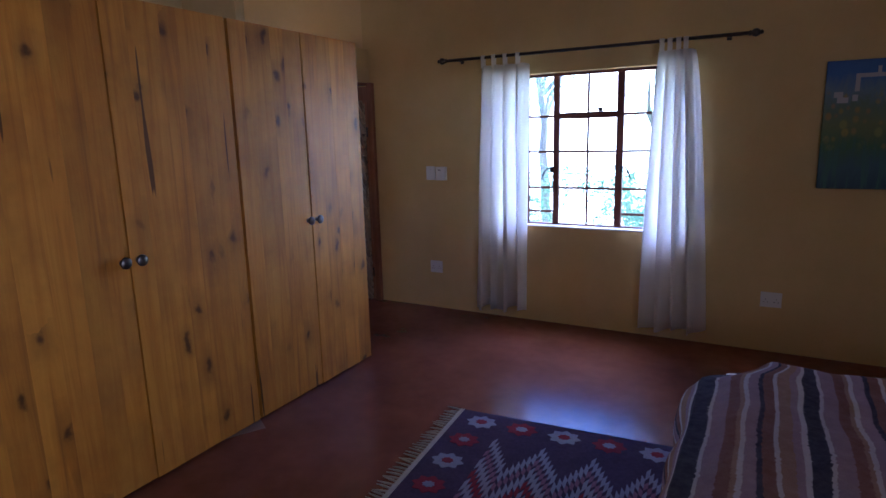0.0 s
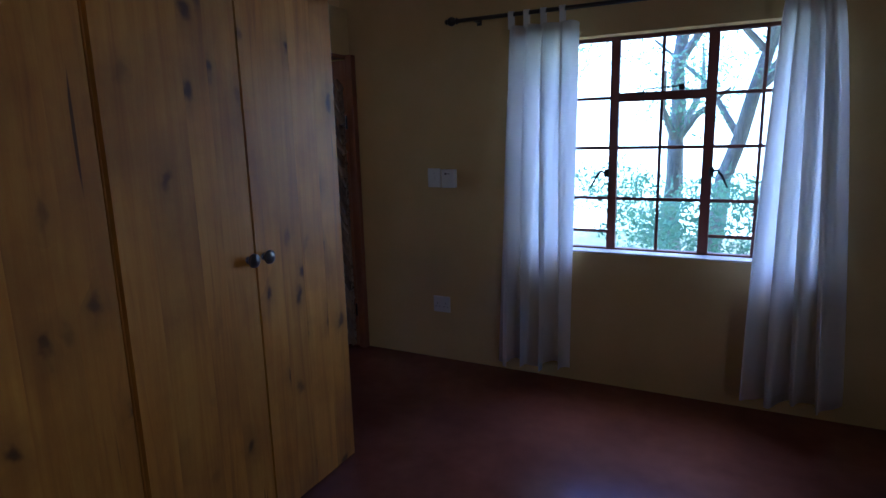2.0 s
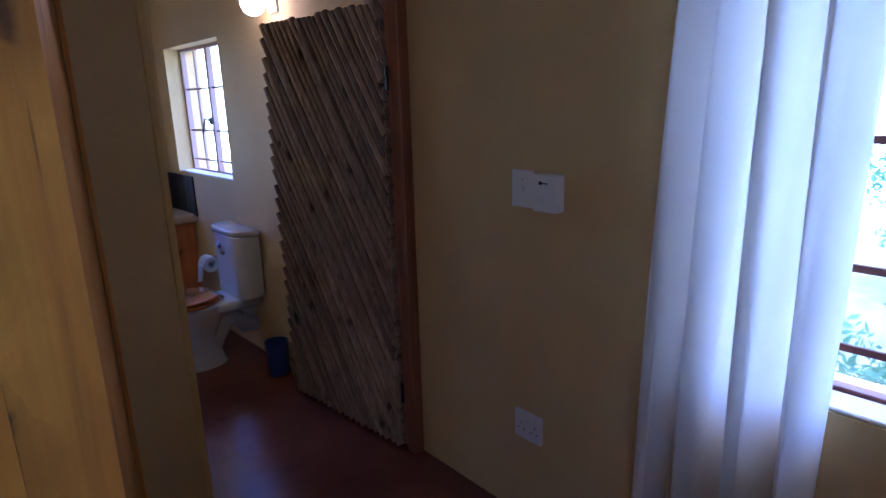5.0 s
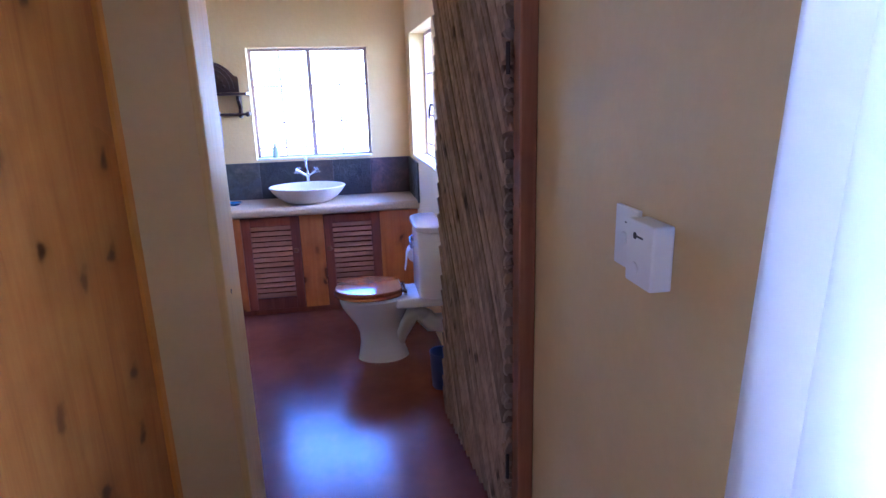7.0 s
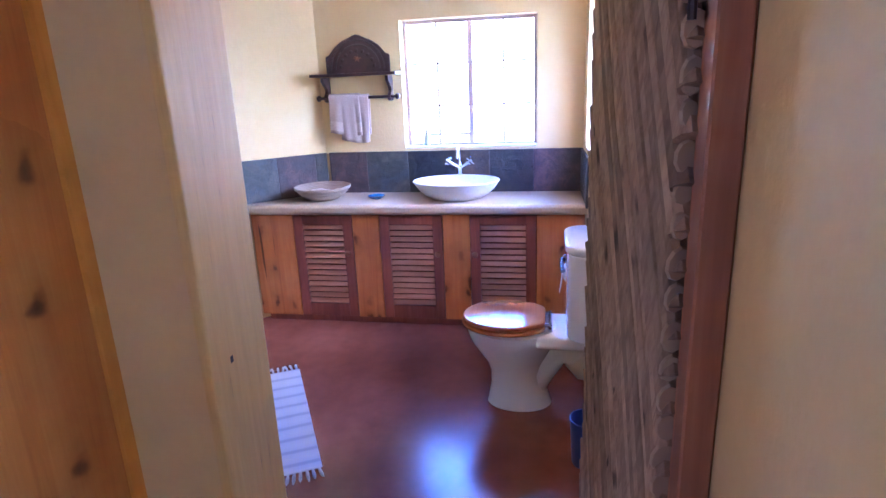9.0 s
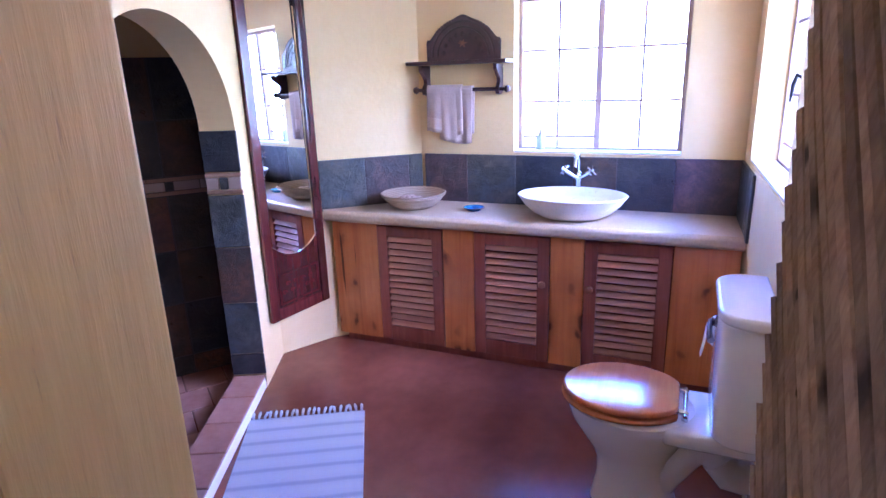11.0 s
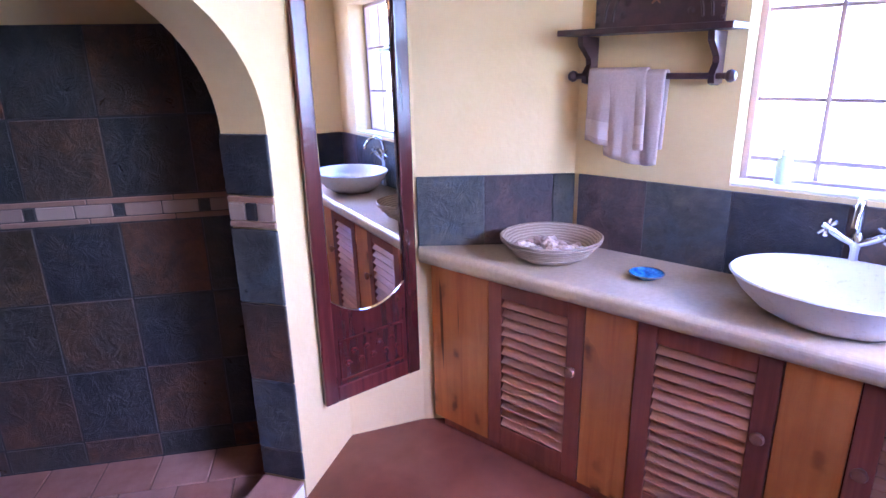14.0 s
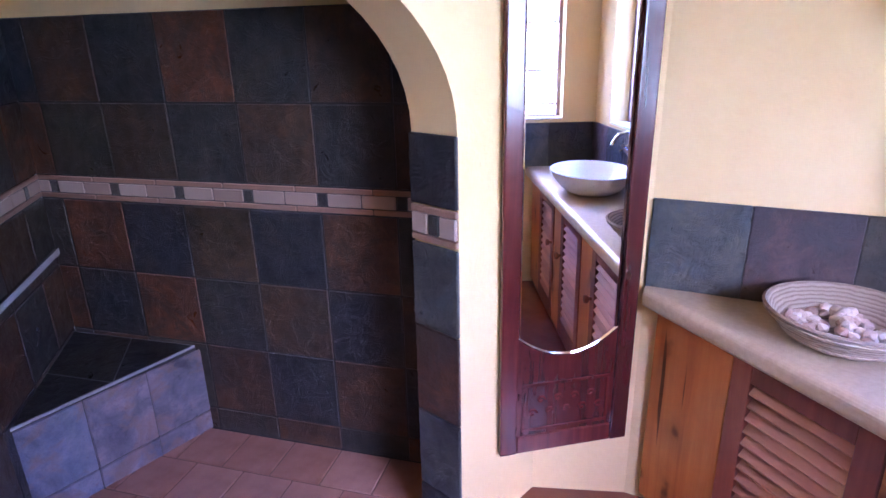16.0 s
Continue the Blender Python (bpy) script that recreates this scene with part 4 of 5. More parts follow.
def louvre_door(y0, y1, knob_side, label):
    u = thing("cabinet_door", pose(VX, y0, 0), label, "cabinet door", "louvre doors of the vanity")
    w, z0, z1, st = y1 - y0, 0.045, 0.728, 0.062
    part("stile", box_bm(-0.022, 0.002, z0, 0.004, st, z1, 0.002), MERANTI, u)
    part("stile", box_bm(-0.022, w - st, z0, 0.004, w - 0.002, z1, 0.002), MERANTI, u)
    part("top_rail", box_bm(-0.021, st, z1 - 0.058, 0.003, w - st, z1, 0.002), MERANTI, u)
    part("bottom_rail", box_bm(-0.021, st, z0, 0.003, w - st, z0 + 0.085, 0.002), MERANTI, u)
    # Dark sheet behind the slats, colouring in the shade of the gaps.
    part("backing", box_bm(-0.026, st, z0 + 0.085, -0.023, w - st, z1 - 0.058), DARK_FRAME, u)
    a, b, n = z0 + 0.085, z1 - 0.058, 14
    pitch = (b - a) / n
    slat = mesh_of("slat", box_bm(-0.003, 0, -0.0165, 0.003, w - 2 * st, 0.0165, 0.002), SLAT_WOOD)
    for k in range(n):
        s = new("slat", slat)
        s.parent = u
        s.matrix_local = pose(-0.008, st, a + pitch * (k + 0.5), 0, -42, 0)
    ky = 0.032 if knob_side < 0 else w - 0.032
    kn = lathe_bm([(0.008, 0), (0.008, 0.012), (0.017, 0.018), (0.02, 0.026), (0.016, 0.034), (0.005, 0.037)], 16)
    bmesh.ops.transform(kn, matrix=pose(0, 0, 0, 0, 90, 0), verts=kn.verts)
    part("knob", kn, FRAME_WOOD, u, "turned wooden knob", True, pose(0.004, ky, 0.487))
    return u


DOORS = ((2.705, 3.102, 1), (3.282, 3.686, 1), (3.858, 4.262, -1))
for a, b, s in DOORS:
    louvre_door(a, b, s, "red hardwood louvre door of the vanity with a wooden knob")
vanity = thing("vanity_cabinet", pose(0, 0, 0), "orange pine vanity carcass between louvre doors", "cabinet")
for k, (a, b) in enumerate(((2.415, 2.703), (3.104, 3.280), (3.688, 3.856), (4.264, 4.545))):
    part("front_panel", box_bm(VX - 0.02, a, 0.04, VX, b, 0.738, 0.0015), PINE_ORANGE, vanity)
part("plinth", box_bm(VX - 0.05, 2.46, 0, VX - 0.012, 4.55, 0.04), MERANTI, vanity)
# Carcass in the same dark tone, its inner shade put into the colour.
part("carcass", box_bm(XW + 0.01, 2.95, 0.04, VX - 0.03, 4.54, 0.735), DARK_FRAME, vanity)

counter = bmesh.new()
front = VX + 0.048
outline = [(front, 2.395), (front, YN - 0.058), (XW + 0.003, YN - 0.068), (XW + 0.003, 2.835), (-5.675, 2.375)]
counter = prism_bm(outline, 0.740, 0.803)
edge = [e for e in counter.edges if all(abs(v.co.x - front) < 1e-4 for v in e.verts) and abs(e.verts[0].co.z - e.verts[1].co.z) < 1e-4]
bmesh.ops.bevel(counter, geom=edge, offset=0.024, segments=5, affect="EDGES", profile=0.5)
solid("countertop", counter, STONE_TOP, "beige stone counter with a rounded front edge", "countertop")

# basin
basin = thing("basin", pose(-5.858, 3.757, 0.803), "oval honed pale stone vessel basin on the counter", "basin")
part("bowl", lathe_bm([(0.10, 0.0), (0.15, 0.004), (0.20, 0.029), (0.245, 0.071), (0.270, 0.107), (0.277, 0.115), (0.272, 0.120), (0.258, 0.115), (0.235, 0.080), (0.18, 0.041), (0.10, 0.025), (0.03, 0.022)], 56, 0.77, 1.0), BASIN_STONE, basin, smooth=True)
part("waste", lathe_bm([(0.022, 0.0), (0.022, 0.004), (0.012, 0.006)], 20), CHROME, basin, "chrome waste", True, pose(0, 0, 0.0215))

tap = thing("basin_mixer", pose(-6.078, 3.752, 0.803), "chrome swan-neck basin mixer with two cross handles", "tap")
part("base", lathe_bm([(0.018, 0), (0.018, 0.008), (0.016, 0.014), (0.016, 0.15), (0.02, 0.16), (0.02, 0.185), (0.012, 0.2)], 20), CHROME, tap, smooth=True)
part("spout", tube_bm([(0, 0, 0.19), (0, 0, 0.245), (0.015, 0, 0.285), (0.05, 0, 0.306), (0.09, 0, 0.294), (0.115, 0, 0.262), (0.12, 0, 0.24)], [0.009, 0.009, 0.009, 0.009, 0.009, 0.009, 0.011], 12), CHROME, tap, smooth=True)
for s in (-1, 1):
    arm = part("valve", tube_bm([(0.005, 0, 0.165), (0.02, s * 0.035, 0.185), (0.03, s * 0.062, 0.205)], [0.011, 0.012, 0.013], 12), CHROME, tap, smooth=True)
    c0 = Vector((0.034, s * 0.072, 0.212))
    part("cross_handle", merge(tube_bm([c0 + Vector((-0.026, 0, 0.018)), c0 + Vector((0.026, 0, -0.018))], 0.006, 8), tube_bm([c0 + Vector((0.012, -s * 0.022, 0.022)), c0 + Vector((-0.012, s * 0.022, -0.022))], 0.006, 8), tube_bm([c0 - Vector((0.004, s * 0.010, 0.008)), c0 + Vector((0.006, s * 0.014, 0.012))], 0.011, 10)), CHROME, arm, smooth=True)

# basket with shells
BASKET = shader("woven_grass", (0.42, 0.32, 0.21), 0.85)
wv = add(BASKET, "ShaderNodeTexWave", Scale=30.0, Distortion=3.0, Detail=3.0)
wv.bands_direction = "Z"
join(BASKET, coords(BASKET), wv.inputs["Vector"])
join(BASKET, ramp(BASKET, wv.outputs["Fac"], [(0.1, (0.27, 0.19, 0.13)), (0.6, (0.43, 0.33, 0.24))]), base_of(BASKET))
bump(BASKET, wv.outputs["Fac"], 0.4, 0.006)
bask = thing("basket", pose(-5.86, 2.865, 0.803) @ Matrix.Diagonal((1, 1, 0.84, 1)), "shallow round woven grass basket holding shells", "basket")
prof = [(0.07, 0.0), (0.10, 0.004), (0.135, 0.03), (0.165, 0.068), (0.183, 0.098), (0.187, 0.104), (0.180, 0.108), (0.172, 0.1), (0.15, 0.066), (0.12, 0.03), (0.08, 0.014), (0.02, 0.012)]
part("bowl", lathe_bm(prof, 40), BASKET, bask, smooth=True)
for k in range(3):
    part("coil", lathe_bm([((0.137 + 0.021 * k), 0.028 + 0.028 * k), ((0.142 + 0.021 * k), 0.034 + 0.028 * k), ((0.1405 + 0.021 * k), 0.040 + 0.028 * k)], 40, cap=False), BASKET, bask)
SHELL = shader("sea_shell", (0.62, 0.48, 0.40), 0.5)
info = add(SHELL, "ShaderNodeNewGeometry")
join(SHELL, ramp(SHELL, info.outputs["Random Per Island"], [(0.0, (0.40, 0.25, 0.18)), (0.5, (0.66, 0.52, 0.43)), (1.0, (0.74, 0.68, 0.62))]), base_of(SHELL))
r = random.Random(4)
heap = []
for k in range(70):
    a, q = r.uniform(0, 6.28), 0.115 * math.sqrt(r.random())
    b = lathe_bm([(0.004, -0.016), (0.014, -0.008), (0.017, 0.002), (0.010, 0.012), (0.003, 0.02)], 7)
    bmesh.ops.transform(b, matrix=pose(q * math.cos(a), q * math.sin(a), 0.03 + r.uniform(0, 0.022) + 0.02 * (1 - q / 0.115), r.uniform(0, 180), r.uniform(0, 180), r.uniform(0, 180)) @ Matrix.Scale(r.uniform(0.7, 1.15), 4), verts=b.verts)
    heap.append(b)
tagged(solid("shells", merge(*heap), SHELL, "pale pink and brown shells heaped in a basket", "shells", "stuff", m=pose(-5.86, 2.865, 0.803) @ Matrix.Diagonal((1, 1, 0.84, 1))), "", "", "", "stuff")

GLAZE = shader("blue_glaze", (0.03, 0.14, 0.42), 0.12)
join(GLAZE, ramp(GLAZE, fine(GLAZE, coords(GLAZE), 40, 5), [(0.35, (0.012, 0.05, 0.22)), (0.6, (0.05, 0.30, 0.58)), (0.75, (0.3, 0.5, 0.6))]), base_of(GLAZE))
dish = thing("soap_dish", pose(-5.872, 3.224, 0.803), "small round blue glazed soap dish on the counter", "soap dish")
part("saucer", lathe_bm([(0.030, 0.0), (0.036, 0.003), (0.052, 0.014), (0.056, 0.018), (0.053, 0.02), (0.045, 0.014), (0.02, 0.008), (0.004, 0.008)], 32), GLAZE, dish, smooth=True)
part("rim", lathe_bm([(0.0565, 0.016), (0.059, 0.019), (0.056, 0.0215)], 32, cap=False), PEWTER, dish, smooth=True)

# soap bottle on the sill
SOAP = shader("pale_green_bottle", (0.55, 0.66, 0.45), 0.2)
bot = thing("soap_bottle", pose(XW - 0.07, 3.52, 1.107), "small pale green soap bottle on the window sill", "bottle")
part("body", lathe_bm([(0.022, 0), (0.024, 0.004), (0.024, 0.07), (0.012, 0.085), (0.012, 0.09)], 20), SOAP, bot, smooth=True)
part("cap", lathe_bm([(0.013, 0.09), (0.013, 0.11), (0.008, 0.112)], 16), PLASTIC, bot, smooth=True)

# carved shelf with towel rail
shelf = thing("wall_shelf", pose(XW, 3.10, 1.585), "dark carved wooden wall shelf with a towel rail", "shelf")
part("board", box_bm(0.001, -0.285, -0.009, 0.158, 0.285, 0.010, 0.004, 2), DARK_WOOD, shelf)
pts = [(-0.215, 0.012), (-0.215, 0.115), (-0.195, 0.118), (-0.18, 0.135), (-0.15, 0.172), (-0.10, 0.205), (-0.05, 0.222), (-0.02, 0.236), (0.0, 0.240)]
pts = pts + [(-y, z) for y, z in pts[-2::-1]]
bb = prism_bm([(y, z) for y, z in pts], 0.003, 0.018)
bmesh.ops.transform(bb, matrix=Matrix(((0, 0, 1, 0), (1, 0, 0, 0), (0, 1, 0, 0), (0, 0, 0, 1))), verts=bb.verts)
bmesh.ops.recalc_face_normals(bb, faces=bb.faces[:])
back = part("back_board", bb, DARK_WOOD, shelf, "arched carved back board")
arcs = []
for rad in (0.15, 0.18):
    arcs.append(tube_bm([(0.019, rad * math.cos(a), 0.035 + rad * math.sin(a)) for a in (math.pi * k / 20 for k in range(21))], 0.005, 6))
for k in range(9):
    a = math.pi * (k + 0.5) / 9
    b = lathe_bm([(0.004, 0), (0.013, 0.004), (0.006, 0.008)], 8)
    bmesh.ops.transform(b, matrix=pose(0.016, 0.115 * math.cos(a), 0.035 + 0.115 * math.sin(a), 0, 90, 0), verts=b.verts)
    arcs.append(b)
part("carving", merge(*arcs), DARK_WOOD, back)
studs = []
for (y0, z0), (y1, z1) in zip(pts, pts[1:]):
    for k in range(3):
        f = (k + 0.5) / 3
        b = lathe_bm([(0.003, 0), (0.009, 0.004), (0.004, 0.008)], 7)
        bmesh.ops.transform(b, matrix=pose(0.013, (y0 + (y1 - y0) * f) * 0.97, (z0 + (z1 - z0) * f), 0, 90, 0), verts=b.verts)
        studs.append(b)
part("carved_rim", merge(*studs), DARK_WOOD, back)
part("rosette", merge(*[tube_bm([(0.019, 0, 0.10), (0.022, 0.026 * math.cos(a), 0.10 + 0.02 * math.sin(a))], [0.006, 0.002], 6) for a in (0.2, 1.3, 2.2, 3.0, 4.1, 5.2)]), FRAME_WOOD, back, "pale inlaid flower")
for y in (-0.215, 0.215):
    prof2 = [(0.0, -0.012), (0.12, -0.012), (0.115, -0.04), (0.085, -0.062), (0.055, -0.085), (0.05, -0.105), (0.07, -0.125), (0.085, -0.142), (0.075, -0.165), (0.04, -0.172), (0.0, -0.165)]
    br = prism_bm(prof2, -0.01, 0.01)
    bmesh.ops.transform(br, matrix=Matrix(((1, 0, 0, 0), (0, 0, 1, 0), (0, 1, 0, 0), (0, 0, 0, 1))), verts=br.verts)
    bmesh.ops.recalc_face_normals(br, faces=br.faces[:])
    bmesh.ops.translate(br, verts=br.verts, vec=(0.002, y, 0))
    part("bracket", br, DARK_WOOD, shelf)
part("rail", tube_bm([(0.065, -0.26, -0.143), (0.065, 0.26, -0.143)], 0.010, 12), DARK_WOOD, shelf, smooth=True)
for s in (-1, 1):
    k = lathe_bm([(0.010, 0), (0.017, 0.006), (0.02, 0.016), (0.014, 0.028), (0.004, 0.032)], 14)
    bmesh.ops.transform(k, matrix=pose(0.065, s * 0.252, -0.143, -90 * s, 0, 0), verts=k.verts)
    part("rail_knob", k, DARK_WOOD, shelf, smooth=True)

TOWEL = cloth_material("mauve_towelling", (0.44, 0.335, 0.30), (0.54, 0.42, 0.38), 120)
TOWEL_HEM = cloth_material("smooth_towel_band", (0.56, 0.44, 0.41), (0.62, 0.50, 0.46), 200)


def towel_bm(y0, y1, front, back, x0, z_top, seed):
    """A towel folded over a rail, with a front fall and a back fall."""
    r = random.Random(seed)
    bm = bmesh.new()
    n, path = 26, []
    for k in range(13):
        path.append((0.0155, -front * (1 - k / 12)))
    for k in range(1, 8):
        a = math.pi * k / 8
        path.append((0.0155 * math.cos(a), 0.0155 * math.sin(a)))
    for k in range(13):
        path.append((-0.0155, -back * k / 12))
    ph = [r.uniform(0, 6) for _ in range(3)]
    rows = []
    for dx, dz in path:
        row = []
        low = max(0.0, -dz) / max(front, back)
        for i in range(n + 1):
            s = i / n
            y = y0 + (y1 - y0) * s + 0.010 * low * math.sin(3 * s + ph[0])
            x = dx + (0.010 * math.sin(9 * s + ph[1]) + 0.006 * math.sin(19 * s + ph[2])) * low * (1 if dx > 0 else 0.3)
            row.append(bm.verts.new((x0 + x, y, z_top + dz - 0.012 * low * math.sin(4 * s + ph[1]))))
        rows.append(row)
    for p, q in zip(rows, rows[1:]):
        for i in range(n):
            bm.faces.new((p[i], p[i + 1], q[i + 1], q[i]))
    return bm


tw = thing("towel", pose(XW + 0.065, 3.10, 1.585 - 0.143), "folded mauve bath towel hanging over the shelf rail", "towel")
t1 = part("inner_layer", towel_bm(-0.135, 0.075, 0.282, 0.235, 0, 0.0, 1), TOWEL, tw, smooth=True)
t2 = part("outer_layer", towel_bm(-0.195, 0.012, 0.240, 0.20, 0, 0.007, 6), TOWEL, tw, smooth=True)
t2.data.materials.append(TOWEL_HEM)
for f in t2.data.polygons[26:26 * 4]:
    f.material_index = 1
for o in (t1, t2):
    so = o.modifiers.new("thickness", "SOLIDIFY")
    so.thickness, so.offset = 0.006, 1.0

# ---- tall mirror ----
MX, MY = Vector((-5.203, 2.294)), Vector((-5.630, 2.372))
mdir = MY - MX
MW = mdir.length
mir = thing("mirror", pose(MX.x, MX.y, 0, 0, 0, math.degrees(math.atan2(mdir.y, mdir.x))), "tall wall mirror in a dark mahogany frame", "mirror")
G0, G1, GB, GT = 0.055, MW - 0.058, 0.615, 1.90


def curved_panel_bm(low, high, y0, y1, n=24):
    """A panel between two curves z = low(u) and z = high(u), u from G0 to G1."""
    bm = bmesh.new()
    cols = []
    for k in range(n + 1):
        u = G0 + (G1 - G0) * k / n
        s = 2 * k / n - 1
        cols.append([bm.verts.new((u, y, z)) for y in (y0, y1) for z in (low(s), high(s))])
    for a, b in zip(cols, cols[1:]):
        bm.faces.new((a[0], b[0], b[1], a[1]))
        bm.faces.new((a[2], a[3], b[3], b[2]))
        bm.faces.new((a[0], a[2], b[2], b[0]))
        bm.faces.new((a[1], b[1], b[3], a[3]))
    bm.faces.new((cols[0][0], cols[0][1], cols[0][3], cols[0][2]))
    bm.faces.new((cols[-1][0], cols[-1][2], cols[-1][3], cols[-1][1]))
    bmesh.ops.recalc_face_normals(bm, faces=bm.faces[:])
    return bm


dip = lambda s: GB + 0.07 * s * s
crest = lambda s: GT + (0.045 * math.cos(math.pi * s / 2) if abs(s) < 0.62 else 0.045 * math.cos(math.pi * 0.31) - 0.05 * (abs(s) - 0.62))
part("stile", box_bm(0, -0.034, 0.28, G0, -0.004, 2.06, 0.006, 2), DARK_FRAME, mir)
part("stile", box_bm(G1, -0.034, 0.28, MW, -0.004, 2.06, 0.006, 2), DARK_FRAME, mir)
part("bottom_rail", box_bm(G0, -0.033, 0.28, G1, -0.004, 0.345, 0.004), DARK_FRAME, mir)
low_panel = part("lower_panel", curved_panel_bm(lambda s: 0.345, dip, -0.028, -0.006), DARK_FRAME, mir, "carved panel with a scooped top")
part("panel_moulding", merge(box_bm(G0 + 0.015, -0.034, 0.36, G1 - 0.015, -0.027, 0.372, 0.002), box_bm(G0 + 0.015, -0.034, 0.52, G1 - 0.015, -0.027, 0.532, 0.002), box_bm(G0 + 0.015, -0.0335, 0.372, G0 + 0.027, -0.027, 0.52, 0.002), box_bm(G1 - 0.027, -0.0335, 0.372, G1 - 0.015, -0.027, 0.52, 0.002)), DARK_FRAME, low_panel)
scroll = []
for k in range(9):
    a = k / 8
    u = G0 + 0.05 + (G1 - G0 - 0.10) * a
    scroll.append(tube_bm([(u + 0.016 * math.cos(t * 0.9) * (1 - t / 8), -0.030, 0.445 + (0.024 if k % 2 else -0.02) + 0.016 * math.sin(t * 0.9) * (1 - t / 8)) for t in range(8)], 0.004, 5))
part("carving", merge(*scroll), DARK_FRAME, low_panel)
part("top_panel", curved_panel_bm(crest, lambda s: 2.06, -0.030, -0.006), DARK_FRAME, mir)
LEAN = pose(0, 0, 1.28, -0.6) @ pose(0, 0, -1.28)
part("glass", curved_panel_bm(dip, crest, -0.016, -0.010), MIRROR, mir, "bevelled mirror glass", at=LEAN)
part("bevel_edge", merge(tube_bm([(G0 + (G1 - G0) * (s + 1) / 2, -0.0165, dip(s) + 0.004) for s in (k / 12 - 1 for k in range(25))], 0.004, 6), tube_bm([(G0 + 0.004, -0.0165, 0.69), (G0 + 0.004, -0.0165, 1.88)], 0.004, 6), tube_bm([(G1 - 0.004, -0.0165, 0.69), (G1 - 0.004, -0.0165, 1.88)], 0.004, 6)), MIRROR, mir, smooth=True, at=LEAN)

# ---- toilet ----
TX = -4.82
toilet = thing("toilet", pose(TX, 0, 0), "white ceramic toilet with a varnished wooden seat", "toilet")


def loft_bm(rings, sides=36):
    """A skin over ovals (y centre, half length y, half width x, z, pinch of the back)."""
    bm = bmesh.new()
    prev, first = None, None
    for yc, ly, lx, z in rings:
        ring = []
        for i in range(sides):
            a = 2 * math.pi * i / sides
            ring.append(bm.verts.new((lx * math.cos(a), yc + ly * math.sin(a), z)))
        if prev:
            for i in range(sides):
                bm.faces.new((prev[i], prev[(i + 1) % sides], ring[(i + 1) % sides], ring[i]))
        else:
            bm.faces.new(ring[::-1])
        prev = ring
    bm.faces.new(prev)
    bmesh.ops.recalc_face_normals(bm, faces=bm.faces[:])
    return bm


bowl = part("pan", loft_bm([(4.20, 0.155, 0.11, 0.0), (4.20, 0.15, 0.105, 0.02), (4.195, 0.13, 0.088, 0.10), (4.185, 0.122, 0.085, 0.17), (4.18, 0.135, 0.105, 0.22), (4.175, 0.17, 0.14, 0.28), (4.17, 0.20, 0.165, 0.335), (4.168, 0.212, 0.175, 0.375), (4.168, 0.216, 0.178, 0.40), (4.168, 0.205, 0.168, 0.408)]), CERAMIC, toilet, smooth=True)
part("pan_shelf", box_bm(-0.155, 4.28, 0.345, 0.155, 4.568, 0.405, 0.025, 3), CERAMIC, toilet, smooth=True)
part("trapway", tube_bm([(0, 4.26, 0.05), (0, 4.30, 0.14), (0, 4.36, 0.24), (0, 4.42, 0.27), (0, 4.48, 0.22)], [0.055, 0.055, 0.06, 0.055, 0.05], 16), CERAMIC, toilet, smooth=True)
part("soil_pipe", tube_bm([(0, 4.46, 0.24), (0, 4.50, 0.19), (0, 4.57, 0.185)], [0.055, 0.058, 0.058], 18), PLASTIC, toilet, "white plastic outlet pipe", True)


def egg_bm(z0, z1, grow, hole=0.0, sides=40):
    """A seat board: oval in front, cut straight at the hinge."""
    pts = []
    for i in range(sides):
        a = 2 * math.pi * i / sides
        y = 4.145 + (0.212 + grow) * math.sin(a)
        pts.append(((0.178 + grow) * math.cos(a) * (1.0 if a > math.pi else 1.0), min(y, 4.325)))
    bm = prism_bm(pts, z0, z1)
    es = [e for e in bm.edges if abs(e.verts[0].co.z - e.verts[1].co.z) < 1e-5]
    bmesh.ops.bevel(bm, geom=es, offset=min(0.009, (z1 - z0) * 0.45), segments=3, affect="EDGES", profile=0.5)
    return bm


part("seat_ring", egg_bm(0.414, 0.434, 0.006), SEAT_WOOD, toilet, "varnished wooden seat ring", True)
part("seat_lid", egg_bm(0.4375, 0.460, 0.0), SEAT_WOOD, toilet, "glossy varnished wooden lid, closed", True)
part("hinge_bar", merge(tube_bm([(-0.10, 4.345, 0.432), (0.10, 4.345, 0.432)], 0.007, 10), tube_bm([(-0.075, 4.345, 0.404), (-0.075, 4.345, 0.436)], 0.011, 12), tube_bm([(0.075, 4.345, 0.404), (0.075, 4.345, 0.436)], 0.011, 12), box_bm(-0.085, 4.315, 0.43, -0.065, 4.35, 0.44), box_bm(0.065, 4.315, 0.43, 0.085, 4.35, 0.44)), CHROME, toilet, "chrome seat hinge", True)


def cistern_outline(w, y_front, cut):
    """Straight at the wall, a shallow bow in front and widely rounded front corners."""
    pts = [(-w, 4.571)]
    for side, angles in ((-1, range(6)), (1, range(5, -1, -1))):
        for k in angles:
            a = math.pi / 2 * k / 5
            pts.append((side * (w - cut + cut * math.cos(a)), y_front + cut - cut * math.sin(a)))
    pts.append((w, 4.571))
    return pts


def eased(bm, off):
    es = [e for e in bm.edges if len(e.link_faces) == 2 and e.calc_face_angle(0) > 0.3]
    bmesh.ops.bevel(bm, geom=es, offset=off, segments=3, affect="EDGES", profile=0.5)
    return bm


part("cistern", eased(prism_bm(cistern_outline(0.205, 4.418, 0.085), 0.406, 0.80), 0.012), CERAMIC, toilet, smooth=True)
part("cistern_lid", eased(prism_bm(cistern_outline(0.216, 4.405, 0.09), 0.801, 0.838), 0.012), CERAMIC, toilet, smooth=True)
